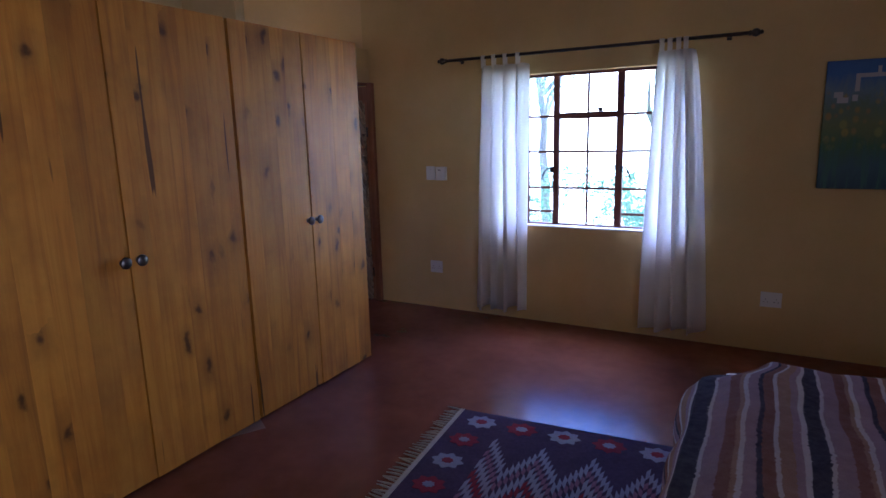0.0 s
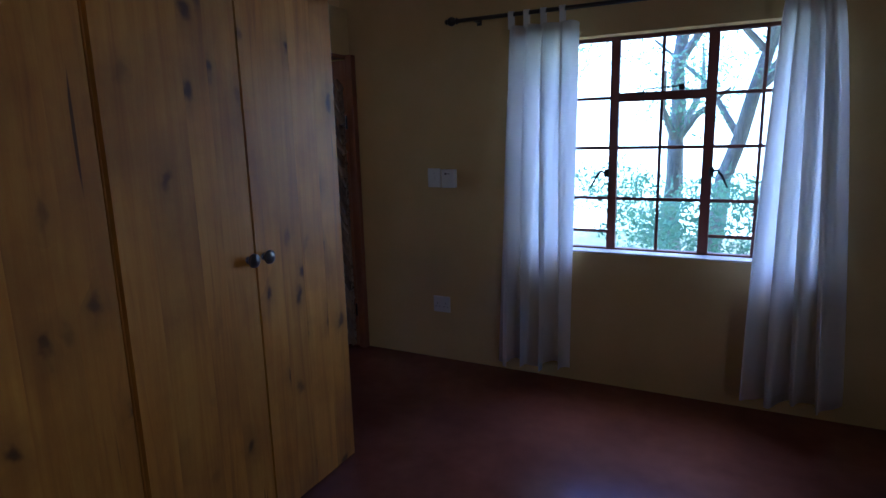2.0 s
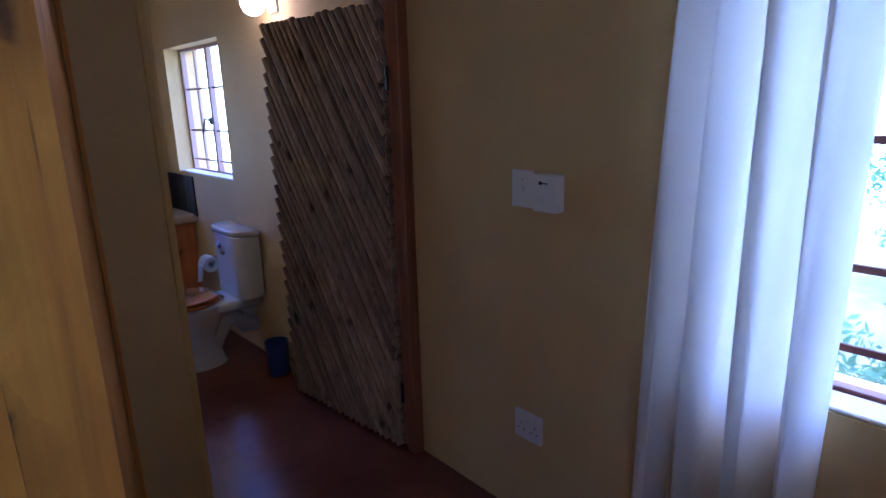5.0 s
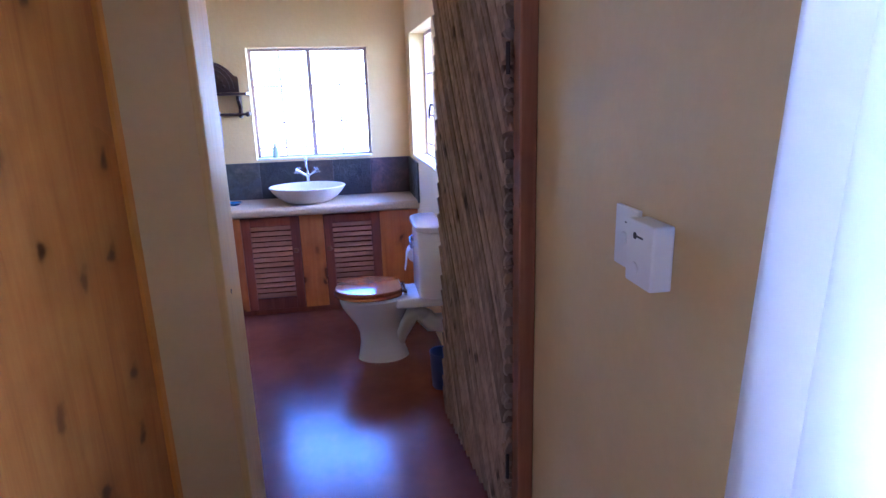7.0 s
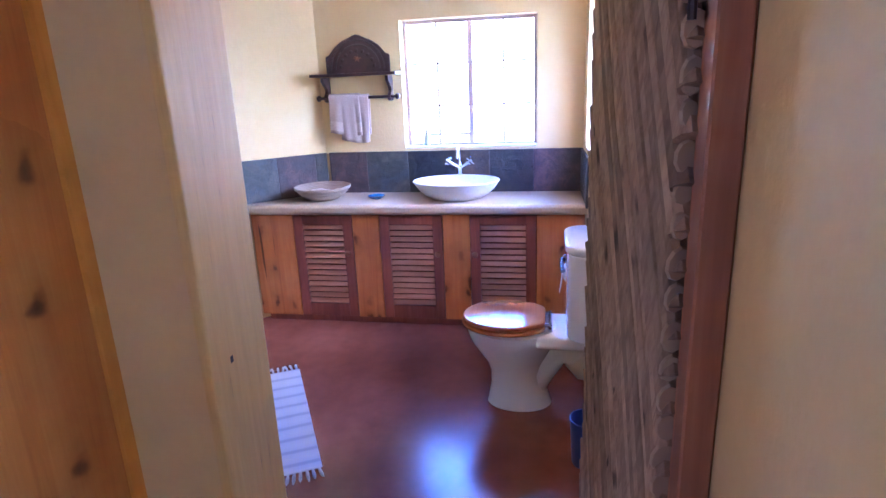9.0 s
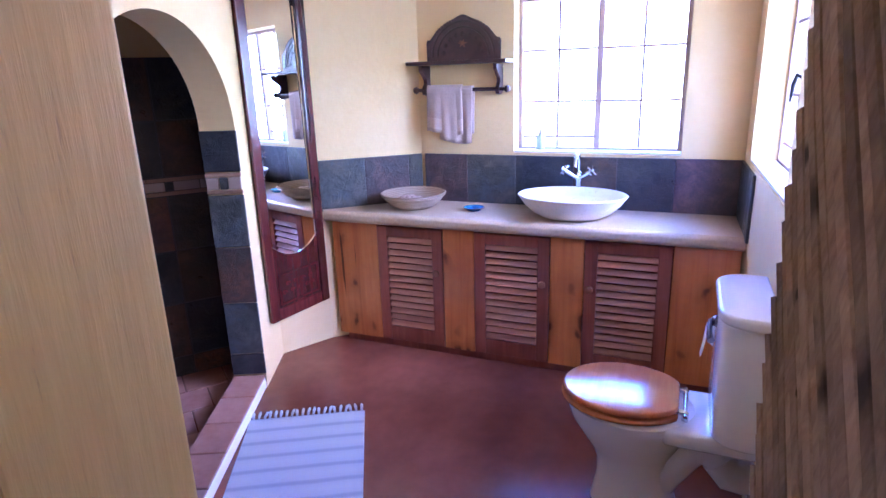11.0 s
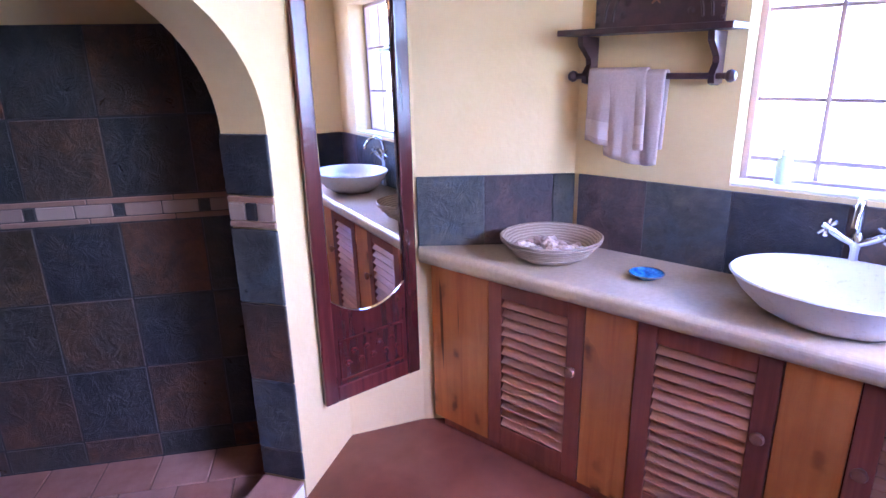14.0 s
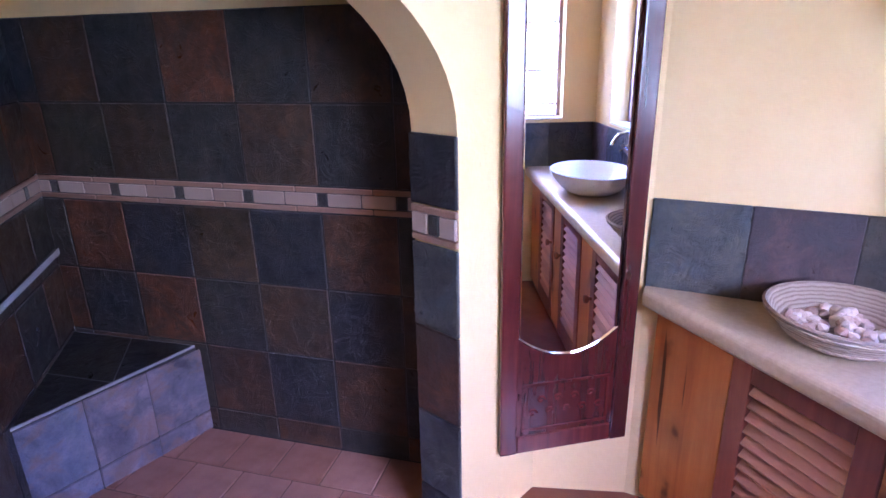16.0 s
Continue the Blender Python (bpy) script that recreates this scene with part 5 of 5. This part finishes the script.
part("flush_lever", merge(lathe_bm([(0.019, 0), (0.019, 0.008), (0.012, 0.016)], 18), tube_bm([(0.0, 0, 0.018), (0.03, -0.010, 0.022), (0.065, -0.024, 0.022), (0.088, -0.034, 0.018)], [0.010, 0.008, 0.010, 0.012], 12)), LEVER, toilet, "grey chrome flush lever", True, pose(-0.05, 4.4175, 0.72, 90))
tagged(solid("bucket", lathe_bm([(0.055, 0), (0.058, 0.004), (0.068, 0.2), (0.071, 0.206), (0.066, 0.206), (0.056, 0.01)], 24), BLUE, "small blue plastic bin behind the toilet", "bin", smooth=True, m=pose(-4.36, 4.495, 0)))

roll = thing("toilet_roll", NORTH_BATH @ pose(-5.26, 0, 0.52), "white toilet roll on a chrome wall holder", "toilet roll")
part("holder", merge(box_bm(-0.02, -0.012, -0.02, 0.02, -0.001, 0.05, 0.003), tube_bm([(0, -0.01, 0.03), (0, -0.06, 0.035), (0.058, -0.08, 0.02), (0.062, -0.10, 0.0)], 0.006, 8), tube_bm([(-0.062, -0.10, 0.0), (0.062, -0.10, 0.0)], 0.007, 8)), CHROME, roll, smooth=True)
pr = lathe_bm([(0.021, -0.05), (0.052, -0.05), (0.054, -0.047), (0.054, 0.047), (0.052, 0.05), (0.021, 0.05), (0.021, -0.05)], 28, cap=False)
part("paper", pr, PAPER, roll, smooth=True, at=pose(0, -0.10, 0.0, 0, 90, 0))
sheet = bmesh.new()
strip = [[sheet.verts.new((x - 0.012 * k / 8, -0.1555 - 0.012 * (k / 8) ** 1.6, -0.125 * k / 8 + (0.03 * (k / 8) if x > 0 else 0))) for x in (-0.048, 0.0, 0.048)] for k in range(9)]
for p, q in zip(strip, strip[1:]):
    for i in range(2):
        sheet.faces.new((p[i], p[i + 1], q[i + 1], q[i]))
loose = part("loose_sheet", sheet, PAPER, roll, smooth=True)
loose.modifiers.new("thickness", "SOLIDIFY").thickness = 0.0012

# bath mat
MAT = shader("white_cotton_mat", (0.66, 0.66, 0.68), 0.95)
wv = add(MAT, "ShaderNodeTexWave", Scale=3.2, Distortion=0.6, Detail=2.0)
wv.bands_direction = "X"
join(MAT, coords(MAT), wv.inputs["Vector"])
join(MAT, ramp(MAT, wv.outputs["Fac"], [(0.0, (0.50, 0.51, 0.56)), (0.25, (0.68, 0.68, 0.70)), (1.0, (0.72, 0.72, 0.72))]), base_of(MAT))
rib = add(MAT, "ShaderNodeTexWave", Scale=60.0, Distortion=1.0)
rib.bands_direction = "X"
join(MAT, coords(MAT), rib.inputs["Vector"])
bump(MAT, rib.outputs["Fac"], 0.8, 0.008)
mat_dir = Vector((0.875, 0.484))
mt = thing("bath_mat", pose(-5.01, 2.965, 0, 0, 0, math.degrees(math.atan2(mat_dir.y, mat_dir.x))), "white ribbed cotton bath mat with knotted fringes", "mat")
part("weave", box_bm(0, -0.53, 0, 0.93, 0, 0.009, 0.003), MAT, mt)
r = random.Random(9)
for x0, s in ((0.0, -1), (0.93, 1)):
    tas = []
    for k in range(21):
        y = -0.015 - k * 0.025
        b = r.uniform(-0.008, 0.008)
        tas.append(tube_bm([(x0, y, 0.005), (x0 + s * 0.018, y + b * 0.3, 0.009), (x0 + s * 0.05, y + b, 0.006), (x0 + s * (0.062 + r.uniform(0, 0.012)), y + b * 1.6, 0.003)], [0.005, 0.006, 0.0075, 0.003], 6))
    part("fringe", merge(*tas), MAT, mt, "knotted white fringe")

# wall lamp over the door
GLOW = bpy.data.materials.new("lit_lamp_glass")
GLOW.use_nodes = True
g = GLOW.node_tree.nodes["Principled BSDF"]
g.inputs["Emission Color"].default_value = (1.0, 0.80, 0.62, 1)
g.inputs["Emission Strength"].default_value = 30.0
lampw = thing("wall_lamp", NORTH_BATH @ pose(-4.18, 0, 2.055), "lit white globe wall lamp above the door", "wall lamp")
part("wall_plate", box_bm(-0.045, -0.02, -0.045, 0.045, -0.001, 0.045, 0.006), PLASTIC, lampw)
part("arm", tube_bm([(0, -0.02, 0), (0, -0.06, 0)], 0.014, 12), PLASTIC, lampw)
part("globe", lathe_bm([(0.02, -0.062), (0.045, -0.045), (0.06, -0.015), (0.06, 0.015), (0.045, 0.045), (0.02, 0.062)], 24), GLOW, lampw, "glowing frosted globe", True, pose(0, -0.115, 0))
# ---- outside ----
GROUND = shader("dry_grass_ground", (0.20, 0.20, 0.09), 0.95)
v = coords(GROUND)
join(GROUND, ramp(GROUND, fine(GROUND, v, 0.8, 8, 0.7), [(0.3, (0.26, 0.30, 0.17)), (0.55, (0.50, 0.48, 0.36)), (0.75, (0.62, 0.57, 0.45))]), base_of(GROUND))
solid("ground", prism_bm([(400, 400), (-400, 400), (-400, -400), (400, -400)], -1.2, -0.9), GROUND, "dry grassy ground round the house", "ground", "structure")
BARK = shader("grey_bark", (0.10, 0.08, 0.07), 0.95)
v = coords(BARK, (6, 6, 1.2))
n = fine(BARK, v, 2.5, 8, 0.7, 1.0)
join(BARK, ramp(BARK, n, [(0.3, (0.22, 0.22, 0.21)), (0.7, (0.48, 0.47, 0.44))]), base_of(BARK))
bump(BARK, n, 0.9, 0.05)
LEAF = bpy.data.materials.new("green_leaf")
LEAF.use_nodes = True
nt = LEAF.node_tree
b = nt.nodes["Principled BSDF"]
gi = nt.nodes.new("ShaderNodeNewGeometry")
rr = nt.nodes.new("ShaderNodeValToRGB")
rr.color_ramp.elements[0].color = (0.06, 0.14, 0.06, 1)
rr.color_ramp.elements[1].color = (0.14, 0.26, 0.13, 1)
nt.links.new(gi.outputs["Random Per Island"], rr.inputs[0])
nt.links.new(rr.outputs[0], b.inputs["Base Color"])
b.inputs["Roughness"].default_value = 0.5
tr = nt.nodes.new("ShaderNodeBsdfTranslucent")
tr.inputs["Color"].default_value = (0.34, 0.60, 0.42, 1)
mx = nt.nodes.new("ShaderNodeMixShader")
mx.inputs[0].default_value = 0.45
nt.links.new(b.outputs[0], mx.inputs[1])
nt.links.new(tr.outputs[0], mx.inputs[2])
nt.links.new(mx.outputs[0], nt.nodes["Material Output"].inputs["Surface"])


def leaves(name, centres, count, size, seed):
    """One mesh of many small pointed leaves scattered round centres (x, y, z, radius)."""
    r = np.random.RandomState(seed)
    verts, faces = [], []
    for cx, cy, cz, rad in centres:
        for _ in range(count):
            d = r.normal(size=3)
            d *= rad * r.uniform(0.2, 1.0) ** 0.5 / np.linalg.norm(d)
            c = np.array((cx, cy, cz)) + d * (1, 1, 0.8)
            a, b2 = r.normal(size=3), r.normal(size=3)
            a /= np.linalg.norm(a)
            b2 -= a * (a @ b2)
            b2 /= np.linalg.norm(b2)
            s = size * r.uniform(0.6, 1.3)
            k = len(verts)
            verts += [tuple(c - a * s), tuple(c + b2 * s * 0.35), tuple(c + a * s), tuple(c - b2 * s * 0.35)]
            faces.append((k, k + 1, k + 2, k + 3))
    me = bpy.data.meshes.new(name)
    me.from_pydata(verts, [], faces)
    me.materials.append(LEAF)
    return me


def tree(x, y, lean, height, rad, seed, label):
    t = thing("tree", pose(x, y, -0.9), label, "tree")
    r = random.Random(seed)
    path = [(0, 0, -0.1)] + [(lean * k / 6 * (0.6 + 0.4 * k / 6) + r.uniform(-0.05, 0.05), r.uniform(-0.08, 0.08), height * 0.62 * k / 6) for k in range(1, 7)]
    limbs = [tube_bm(path, [rad * (1.25 if k == 0 else 1.0 - 0.07 * k) for k in range(7)], 12)]
    tips = []
    for q in range(7):
        k = r.choice((3, 4, 5, 6, 6))
        p0 = Vector(path[k])
        a = r.uniform(0, 6.28)
        ln = r.uniform(0.9, 2.0)
        p1 = p0 + Vector((math.cos(a) * ln * 0.5, math.sin(a) * ln * 0.5, ln * 0.55))
        p2 = p1 + Vector((math.cos(a + 0.5) * ln * 0.6, math.sin(a + 0.5) * ln * 0.6, ln * 0.5))
        limbs.append(tube_bm([p0, p1, p2], [rad * 0.45, rad * 0.3, rad * 0.12], 8))
        tips += [p1, p2, (p1 + p2) / 2 + Vector((r.uniform(-0.5, 0.5), r.uniform(-0.5, 0.5), 0.2))]
    part("trunk", merge(*limbs), BARK, t, "rough grey trunk with forking limbs", True)
    crown = new("crown", leaves("crown", [(p.x, p.y, p.z, r.uniform(0.5, 0.9)) for p in tips], 110, 0.055, seed))
    crown.parent = t
    return t


for args in ((-1.93, 13.6, 0.05, 7.0, 0.19, 1, "rough-barked shade tree with an upright trunk"), (-1.22, 13.4, 1.0, 7.2, 0.17, 2, "leaning shade tree with a forked trunk"), (0.9, 12.5, 0.8, 6.0, 0.14, 3, "slender leaning tree outside the bedroom"), (-4.8, 14.6, -0.3, 6.5, 0.14, 4, "shade tree in dry scrub"), (2.8, 14, 0.3, 6.5, 0.2, 5, "shade tree in dry scrub")):
    tree(*args)
r = random.Random(33)
for k in range(16):
    x, y = -4.2 + 7.4 * (k / 15) + r.uniform(-0.3, 0.3), r.uniform(9.0, 13.5)
    h = r.uniform(0.55, 1.1)
    bush = tagged(new("bush", leaves("bush", [(x + r.uniform(-0.5, 0.5), y + r.uniform(-0.4, 0.4), -0.75 + (h + 0.7) * r.uniform(0.15, 1.0), r.uniform(0.25, 0.5)) for _ in range(11)], 110, 0.05, 50 + k)), "low leafy green bush in the garden", "bush", "bushes outside the window", "stuff")
for k in range(9):
    x, y = -4.9 + 4.4 * k / 8 + r.uniform(-0.2, 0.2), r.uniform(7.3, 8.8)
    bush = tagged(new("bush", leaves("bush", [(x + r.uniform(-0.4, 0.4), y + r.uniform(-0.35, 0.35), -0.75 + 0.75 * r.uniform(0.1, 1.0), r.uniform(0.2, 0.4)) for _ in range(9)], 110, 0.05, 90 + k)), "low leafy green bush in the garden", "bush", "bushes outside the window", "stuff")
# Glowing backdrop, added to light the rooms and white out the windows.
BACKDROP_GLOW = bpy.data.materials.new("glowing_backdrop")
BACKDROP_GLOW.use_nodes = True
nt = BACKDROP_GLOW.node_tree
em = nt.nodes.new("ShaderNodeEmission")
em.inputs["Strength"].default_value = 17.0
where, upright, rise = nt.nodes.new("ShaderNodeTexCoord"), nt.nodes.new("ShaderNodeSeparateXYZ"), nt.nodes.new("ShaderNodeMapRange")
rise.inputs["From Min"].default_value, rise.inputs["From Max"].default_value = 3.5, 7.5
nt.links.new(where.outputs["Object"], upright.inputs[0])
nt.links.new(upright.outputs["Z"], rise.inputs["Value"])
# Pale glow low down, blue glow higher up for floor reflections.
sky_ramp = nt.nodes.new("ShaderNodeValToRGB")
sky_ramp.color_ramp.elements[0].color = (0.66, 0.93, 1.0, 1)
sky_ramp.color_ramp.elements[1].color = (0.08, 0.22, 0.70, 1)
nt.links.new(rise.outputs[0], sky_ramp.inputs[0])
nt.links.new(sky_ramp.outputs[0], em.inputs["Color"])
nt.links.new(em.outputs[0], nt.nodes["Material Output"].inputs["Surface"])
solid("backdrop_north", box_bm(-30, 15.8, -0.9, 16, 16, 26), BACKDROP_GLOW, "added glowing backdrop standing in for the bright outdoors", "backdrop", "structure")
solid("backdrop_west", box_bm(-30.2, -20, -0.9, -30, 15.8, 30), BACKDROP_GLOW, "added glowing backdrop standing in for the bright outdoors", "backdrop", "structure")
# ---- tiles ----
def tile_mesh(name, w, h, d, material, bevel=0.003):
    """A tile with its lower corner at the origin: x along, z up, y from 0 (wall) to -d."""
    return mesh_of(name, box_bm(0, -d, 0, w, 0.0, h, bevel), material)


TILE_STOCK = {}


def lay(parent, name, w, h, d, material, at):
    key = (name, round(w, 3), round(h, 3), d, material.name)
    if key not in TILE_STOCK:
        TILE_STOCK[key] = tile_mesh(name, round(w, 3), round(h, 3), d, material)
    t = new(name, TILE_STOCK[key])
    t.parent = parent
    t.matrix_local = at
    return t


rng = random.Random(21)
JOINT = 0.005


def slate_field(parent, length, first, columns_w, rows, d=0.011):
    """Chequered rows of slate tiles on a wall whose local x runs along it and whose face looks to -y."""
    seams = [0.0]
    s = first
    while s < length - 0.02:
        if s > 0.02:
            seams.append(s)
        s += columns_w
    seams.append(length)
    for j, (z0, z1) in enumerate(rows):
        for i, (a, b) in enumerate(zip(seams, seams[1:])):
            kind = SLATE_RUST if (i + j) % 2 == 0 else SLATE_DARK
            lay(parent, "slate_tile", b - a - JOINT, z1 - z0 - JOINT, d, kind, pose(a + rng.uniform(-0.001, 0.001), rng.uniform(-0.0015, 0.0015), z0))


def listello(parent, length, z0, z1, d=0.012, widths=(0.124, 0.124, 0.038), start=0.0):
    """A border: a strip of small travertine and dark pieces between two thin trims."""
    t = 0.021
    n = max(1, round(length / 0.3))
    for k in range(n):
        for z in (z0, z1 - t):
            lay(parent, "trim_tile", length / n - 0.002, t - 0.002, d, BROWN_TRIM, pose(k * length / n, 0, z))
    u = start
    k = 0
    while u < length - 0.02:
        w = widths[k % 3]
        lo, hi = max(u, 0.002), min(u + w, length - 0.002)
        if hi - lo > 0.012:
            lay(parent, "mosaic_tile", hi - lo - 0.003, z1 - z0 - 2 * t - 0.003, d, SLATE_DARK if w < 0.05 else TRAVERTINE, pose(lo, 0, z0 + t + 0.001))
        u += w
        k += 1


ROWS_LOW = [(0.012, 0.118), (0.118, 0.415), (0.415, 0.70), (0.70, 0.985)]
ROWS_HIGH = [(1.077, 1.352), (1.352, 1.645)]
back_deg = math.degrees(math.atan2((SB0 - SB1).y, (SB0 - SB1).x))
# shower walls: local x so that -y looks into the shower
field_back = thing("shower_back_tiling", pose(SB0.x, SB0.y, 0, 0, 0, back_deg + 180), "riven slate tiling with a mosaic border", "tiling", kind="structure")
side_deg = math.degrees(math.atan2(SIDE_DIR.y, SIDE_DIR.x))
field_side = thing("shower_side_tiling", pose(SB1.x, SB1.y, 0, 0, 0, side_deg), "riven slate tiling with a mosaic border", "tiling", kind="structure")


def field(parent, length, first, columns_w, start):
    slate_field(parent, length, first, columns_w, ROWS_LOW + ROWS_HIGH)
    listello(parent, length, 0.985, 1.075, start=start)
    part("grout_bed", box_bm(0, -0.008, 0.0, length, -0.0005, 1.641), GROUT, parent, "grey grout")


field_back.matrix_world = pose(SB1.x, SB1.y, 0, 0, 0, back_deg)
field(field_back, SHOWER_LEN - 0.006, 0.12, 0.2775, 0.113 - 0.286)
side_len = 1.75
field_side.matrix_world = pose(SB1.x + SIDE_DIR.x * side_len, SB1.y + SIDE_DIR.y * side_len, 0, 0, 0, side_deg + 180)
field(field_side, side_len - 0.012, 0.14, 0.2775, -0.10)

# bench in the corner
BENCH_A, BENCH_B, BENCH_C = SB1.copy(), Vector((-4.345, 1.357)), Vector((-3.765, 1.70))
bench = thing("shower_bench", pose(0, 0, 0), "slate-tiled corner bench in the shower", "bench")
cx, cy = (BENCH_A + BENCH_B + BENCH_C) / 3
part("core", prism_bm([tuple(BENCH_A + (Vector((cx, cy)) - BENCH_A) * 0.05), tuple(BENCH_B + (Vector((cx, cy)) - BENCH_B) * 0.045), tuple(BENCH_C + (Vector((cx, cy)) - BENCH_C) * 0.045)], 0.0, 0.386), GROUT, bench, "grey grout")
e = BENCH_C - BENCH_B
ed = math.degrees(math.atan2(e.y, e.x))
L = e.length
bpose = pose(BENCH_C.x, BENCH_C.y, 0, 0, 0, ed + 180)
front_face = part("front_bed", box_bm(0.0, 0.0, 0.0, L, 0.004, 0.38), GROUT, bench, at=bpose)
front_face.matrix_local = pose(BENCH_B.x, BENCH_B.y, 0, 0, 0, ed)
for k in range(3):
    for z0, z1 in ((0.012, 0.10), (0.10, 0.386)):
        t = lay(bench, "slate_tile", L / 3 - 0.004, z1 - z0 - 0.005, 0.01, SLATE_SHEEN, pose(BENCH_C.x, BENCH_C.y, z0, 0, 0, ed + 180) @ pose(k * L / 3, 0, 0))
ta, tb, tc = BENCH_A + Vector((0.0, 0.03)), BENCH_B + Vector((0.02, 0.0)), BENCH_C + Vector((-0.012, 0.008))


def top_piece(pts):
    c = sum((Vector(p) for p in pts), Vector((0, 0))) / len(pts)
    return [tuple(Vector(p) + (c - Vector(p)).normalized() * 0.004) for p in pts]


mid_bc, mid_ab, mid_ac = (tb + tc) / 2, (ta + tb) / 2, (ta + tc) / 2
for pts in ((ta, mid_ab, mid_ac), (mid_ab, tb, mid_bc), (mid_ab, mid_bc, mid_ac), (mid_ac, mid_bc, tc)):
    part("slate_tile", prism_bm(top_piece([tuple(p) for p in pts]), 0.384, 0.398), SLATE_DARK, bench)
GROUT_EDGE = shader("pale_grout", (0.32, 0.32, 0.33), 0.8)
for p, q in ((tb, tc), (ta, tb), (ta, tc), (mid_ab, mid_bc), (mid_ac, mid_bc)):
    wide = 0.006 if p is tb else 0.0035
    part("edge_joint", tube_bm([(p.x, p.y, 0.395), (q.x, q.y, 0.395)], wide, 6), GROUT_EDGE, bench, "pale grout along the edge")
ledge = thing("soap_ledge", pose(SB1.x + 0.014, SB1.y + 0.03, 0.735, 0, 0, side_deg), "narrow slate soap ledge with pale edging on the shower wall", "ledge", kind="structure")
part("slab", box_bm(0.0, 0.010, 0.0, 0.62, 0.035, 0.035, 0.003), SLATE_DARK, ledge)
part("edging", box_bm(0.0, 0.0355, 0.012, 0.62, 0.0385, 0.038, 0.001), GROUT_EDGE, ledge, "pale grout edging")
part("corner_joint", tube_bm([(SB1.x - 0.004, SB1.y + 0.022, 0.398), (SB1.x - 0.004, SB1.y + 0.022, 1.636)], 0.004, 6), GROUT_EDGE, field_side, "pale grout in the corner").matrix_world = Matrix()

# arch reveal: slate on the jamb, with its own border
reveal = thing("arch_jamb_tiling", ARCH_POSE @ pose(ARCH[0] + 0.001, -ARCH_THICK, 0, 0, 0, 90), "slate tiles on the jamb of the arch", "tiling", kind="structure")
for (z0, z1), kind in zip(((0.085, 0.20), (0.20, 0.475), (0.475, 0.76), (0.76, 1.015), (1.122, 1.312)), (SLATE_DARK, SLATE_GREY, SLATE_RUST, SLATE_GREY, SLATE_DARK)):
    lay(reveal, "slate_tile", ARCH_THICK + 0.006, z1 - z0 - 0.004, 0.012, kind, pose(-0.001, 0, z0))
listello(reveal, ARCH_THICK + 0.006, 1.018, 1.119, 0.013, (0.0625, 0.041, 0.0625))

# kerb across the arch
kerb = thing("shower_kerb", ARCH_POSE, "plastered shower kerb topped with terracotta tiles", "kerb", kind="structure")
part("kerb_core", box_bm(ARCH[0] + 0.001, -0.155, 0, ARCH[1] - 0.001, -0.004, 0.062, 0.004), WHITEWASH, kerb, "white plaster kerb")
n = 6
for k in range(n):
    w = (ARCH[1] - ARCH[0]) / n
    t = lay(kerb, "terracotta_tile", w - 0.006, 0.16, 0.012, TERRACOTTA, pose(ARCH[0] + k * w + 0.003, 0.0, 0.074, -90) @ pose(0, 0, -0.16))
    t.matrix_local = pose(ARCH[0] + k * w + 0.003, -0.162, 0.062, -90, 0, 0) @ pose(0, 0, 0)

# terracotta shower floor
sfloor = thing("shower_floor", pose(SB1.x, SB1.y, 0, 0, 0, back_deg), "terracotta tiles on the shower floor", "floor", kind="structure")
part("mortar_bed", prism_bm([(0, 0), (SHOWER_LEN, 0), (SHOWER_LEN - 0.12, -0.25), (0.55, -1.75), (-0.55, -1.9), (-0.7, -0.9)], 0.001, 0.004), MORTAR, sfloor)
TS = 0.205
for i in range(-5, 9):
    for j in range(0, 9):
        x0, y0 = i * TS + (0.1 if j % 2 else 0.0), -j * TS - 0.014
        pc = sfloor.matrix_world @ Vector((x0 + TS / 2, y0 - TS / 2, 0))
        rel = Vector((pc.x, pc.y)) - A0
        along, off = rel.dot(U), rel.dot(Vector((-U.y, U.x)))
        side = (Vector((pc.x, pc.y)) - SB1)
        sx = side.x * SIDE_DIR.y - side.y * SIDE_DIR.x
        if off < -0.16 and sx < 0.10 and along > 0.12 and x0 < SHOWER_LEN + 0.12:
            lay(sfloor, "terracotta_tile", TS - 0.006, TS - 0.006, 0.008, TERRACOTTA, pose(x0, y0 - TS + 0.006, 0.0035, -90))

# slate splashback round the vanity
SPLASH_KINDS = (SLATE_GREY, SLATE_MAUVE, SLATE_DARK, SLATE_RUST)


def splash(name, m, length, widths, kinds):
    s = thing(name, m, "row of riven slate tiles above the counter", "splashback", kind="structure")
    u = 0.0
    for w, kind in zip(widths, kinds):
        w = min(w, length - u)
        if w < 0.02:
            break
        lay(s, "slate_tile", w - 0.0015, 0.294, 0.012, SPLASH_KINDS[kind], pose(u, -0.001, 0.787))
        u += w
    part("grout_bed", box_bm(0.0, -0.009, 0.787, u, -0.0005, 1.079), GROUT, s, "grey grout")
    return s


# local x along the wall, tiles look to -y of the local frame
splash("splashback_west", pose(XW, 2.845, 0, 0, 0, 90), YN - 0.068 - 2.845, [0.268, 0.288, 0.320, 0.228, 0.287, 0.33], (1, 0, 2, 3, 2, 1))
sl = BSM - BS0
sl_deg = math.degrees(math.atan2(sl.y, sl.x))
splash("splashback_slanting", pose(BSM.x, BSM.y, 0, 0, 0, sl_deg + 180), sl.length - 0.012, [0.265, 0.265, 0.10], (0, 1, 2))
splash("splashback_north", NORTH_BATH @ pose(XW + 0.013, 0, 0), 0.46, [0.29, 0.17], (2, 0))
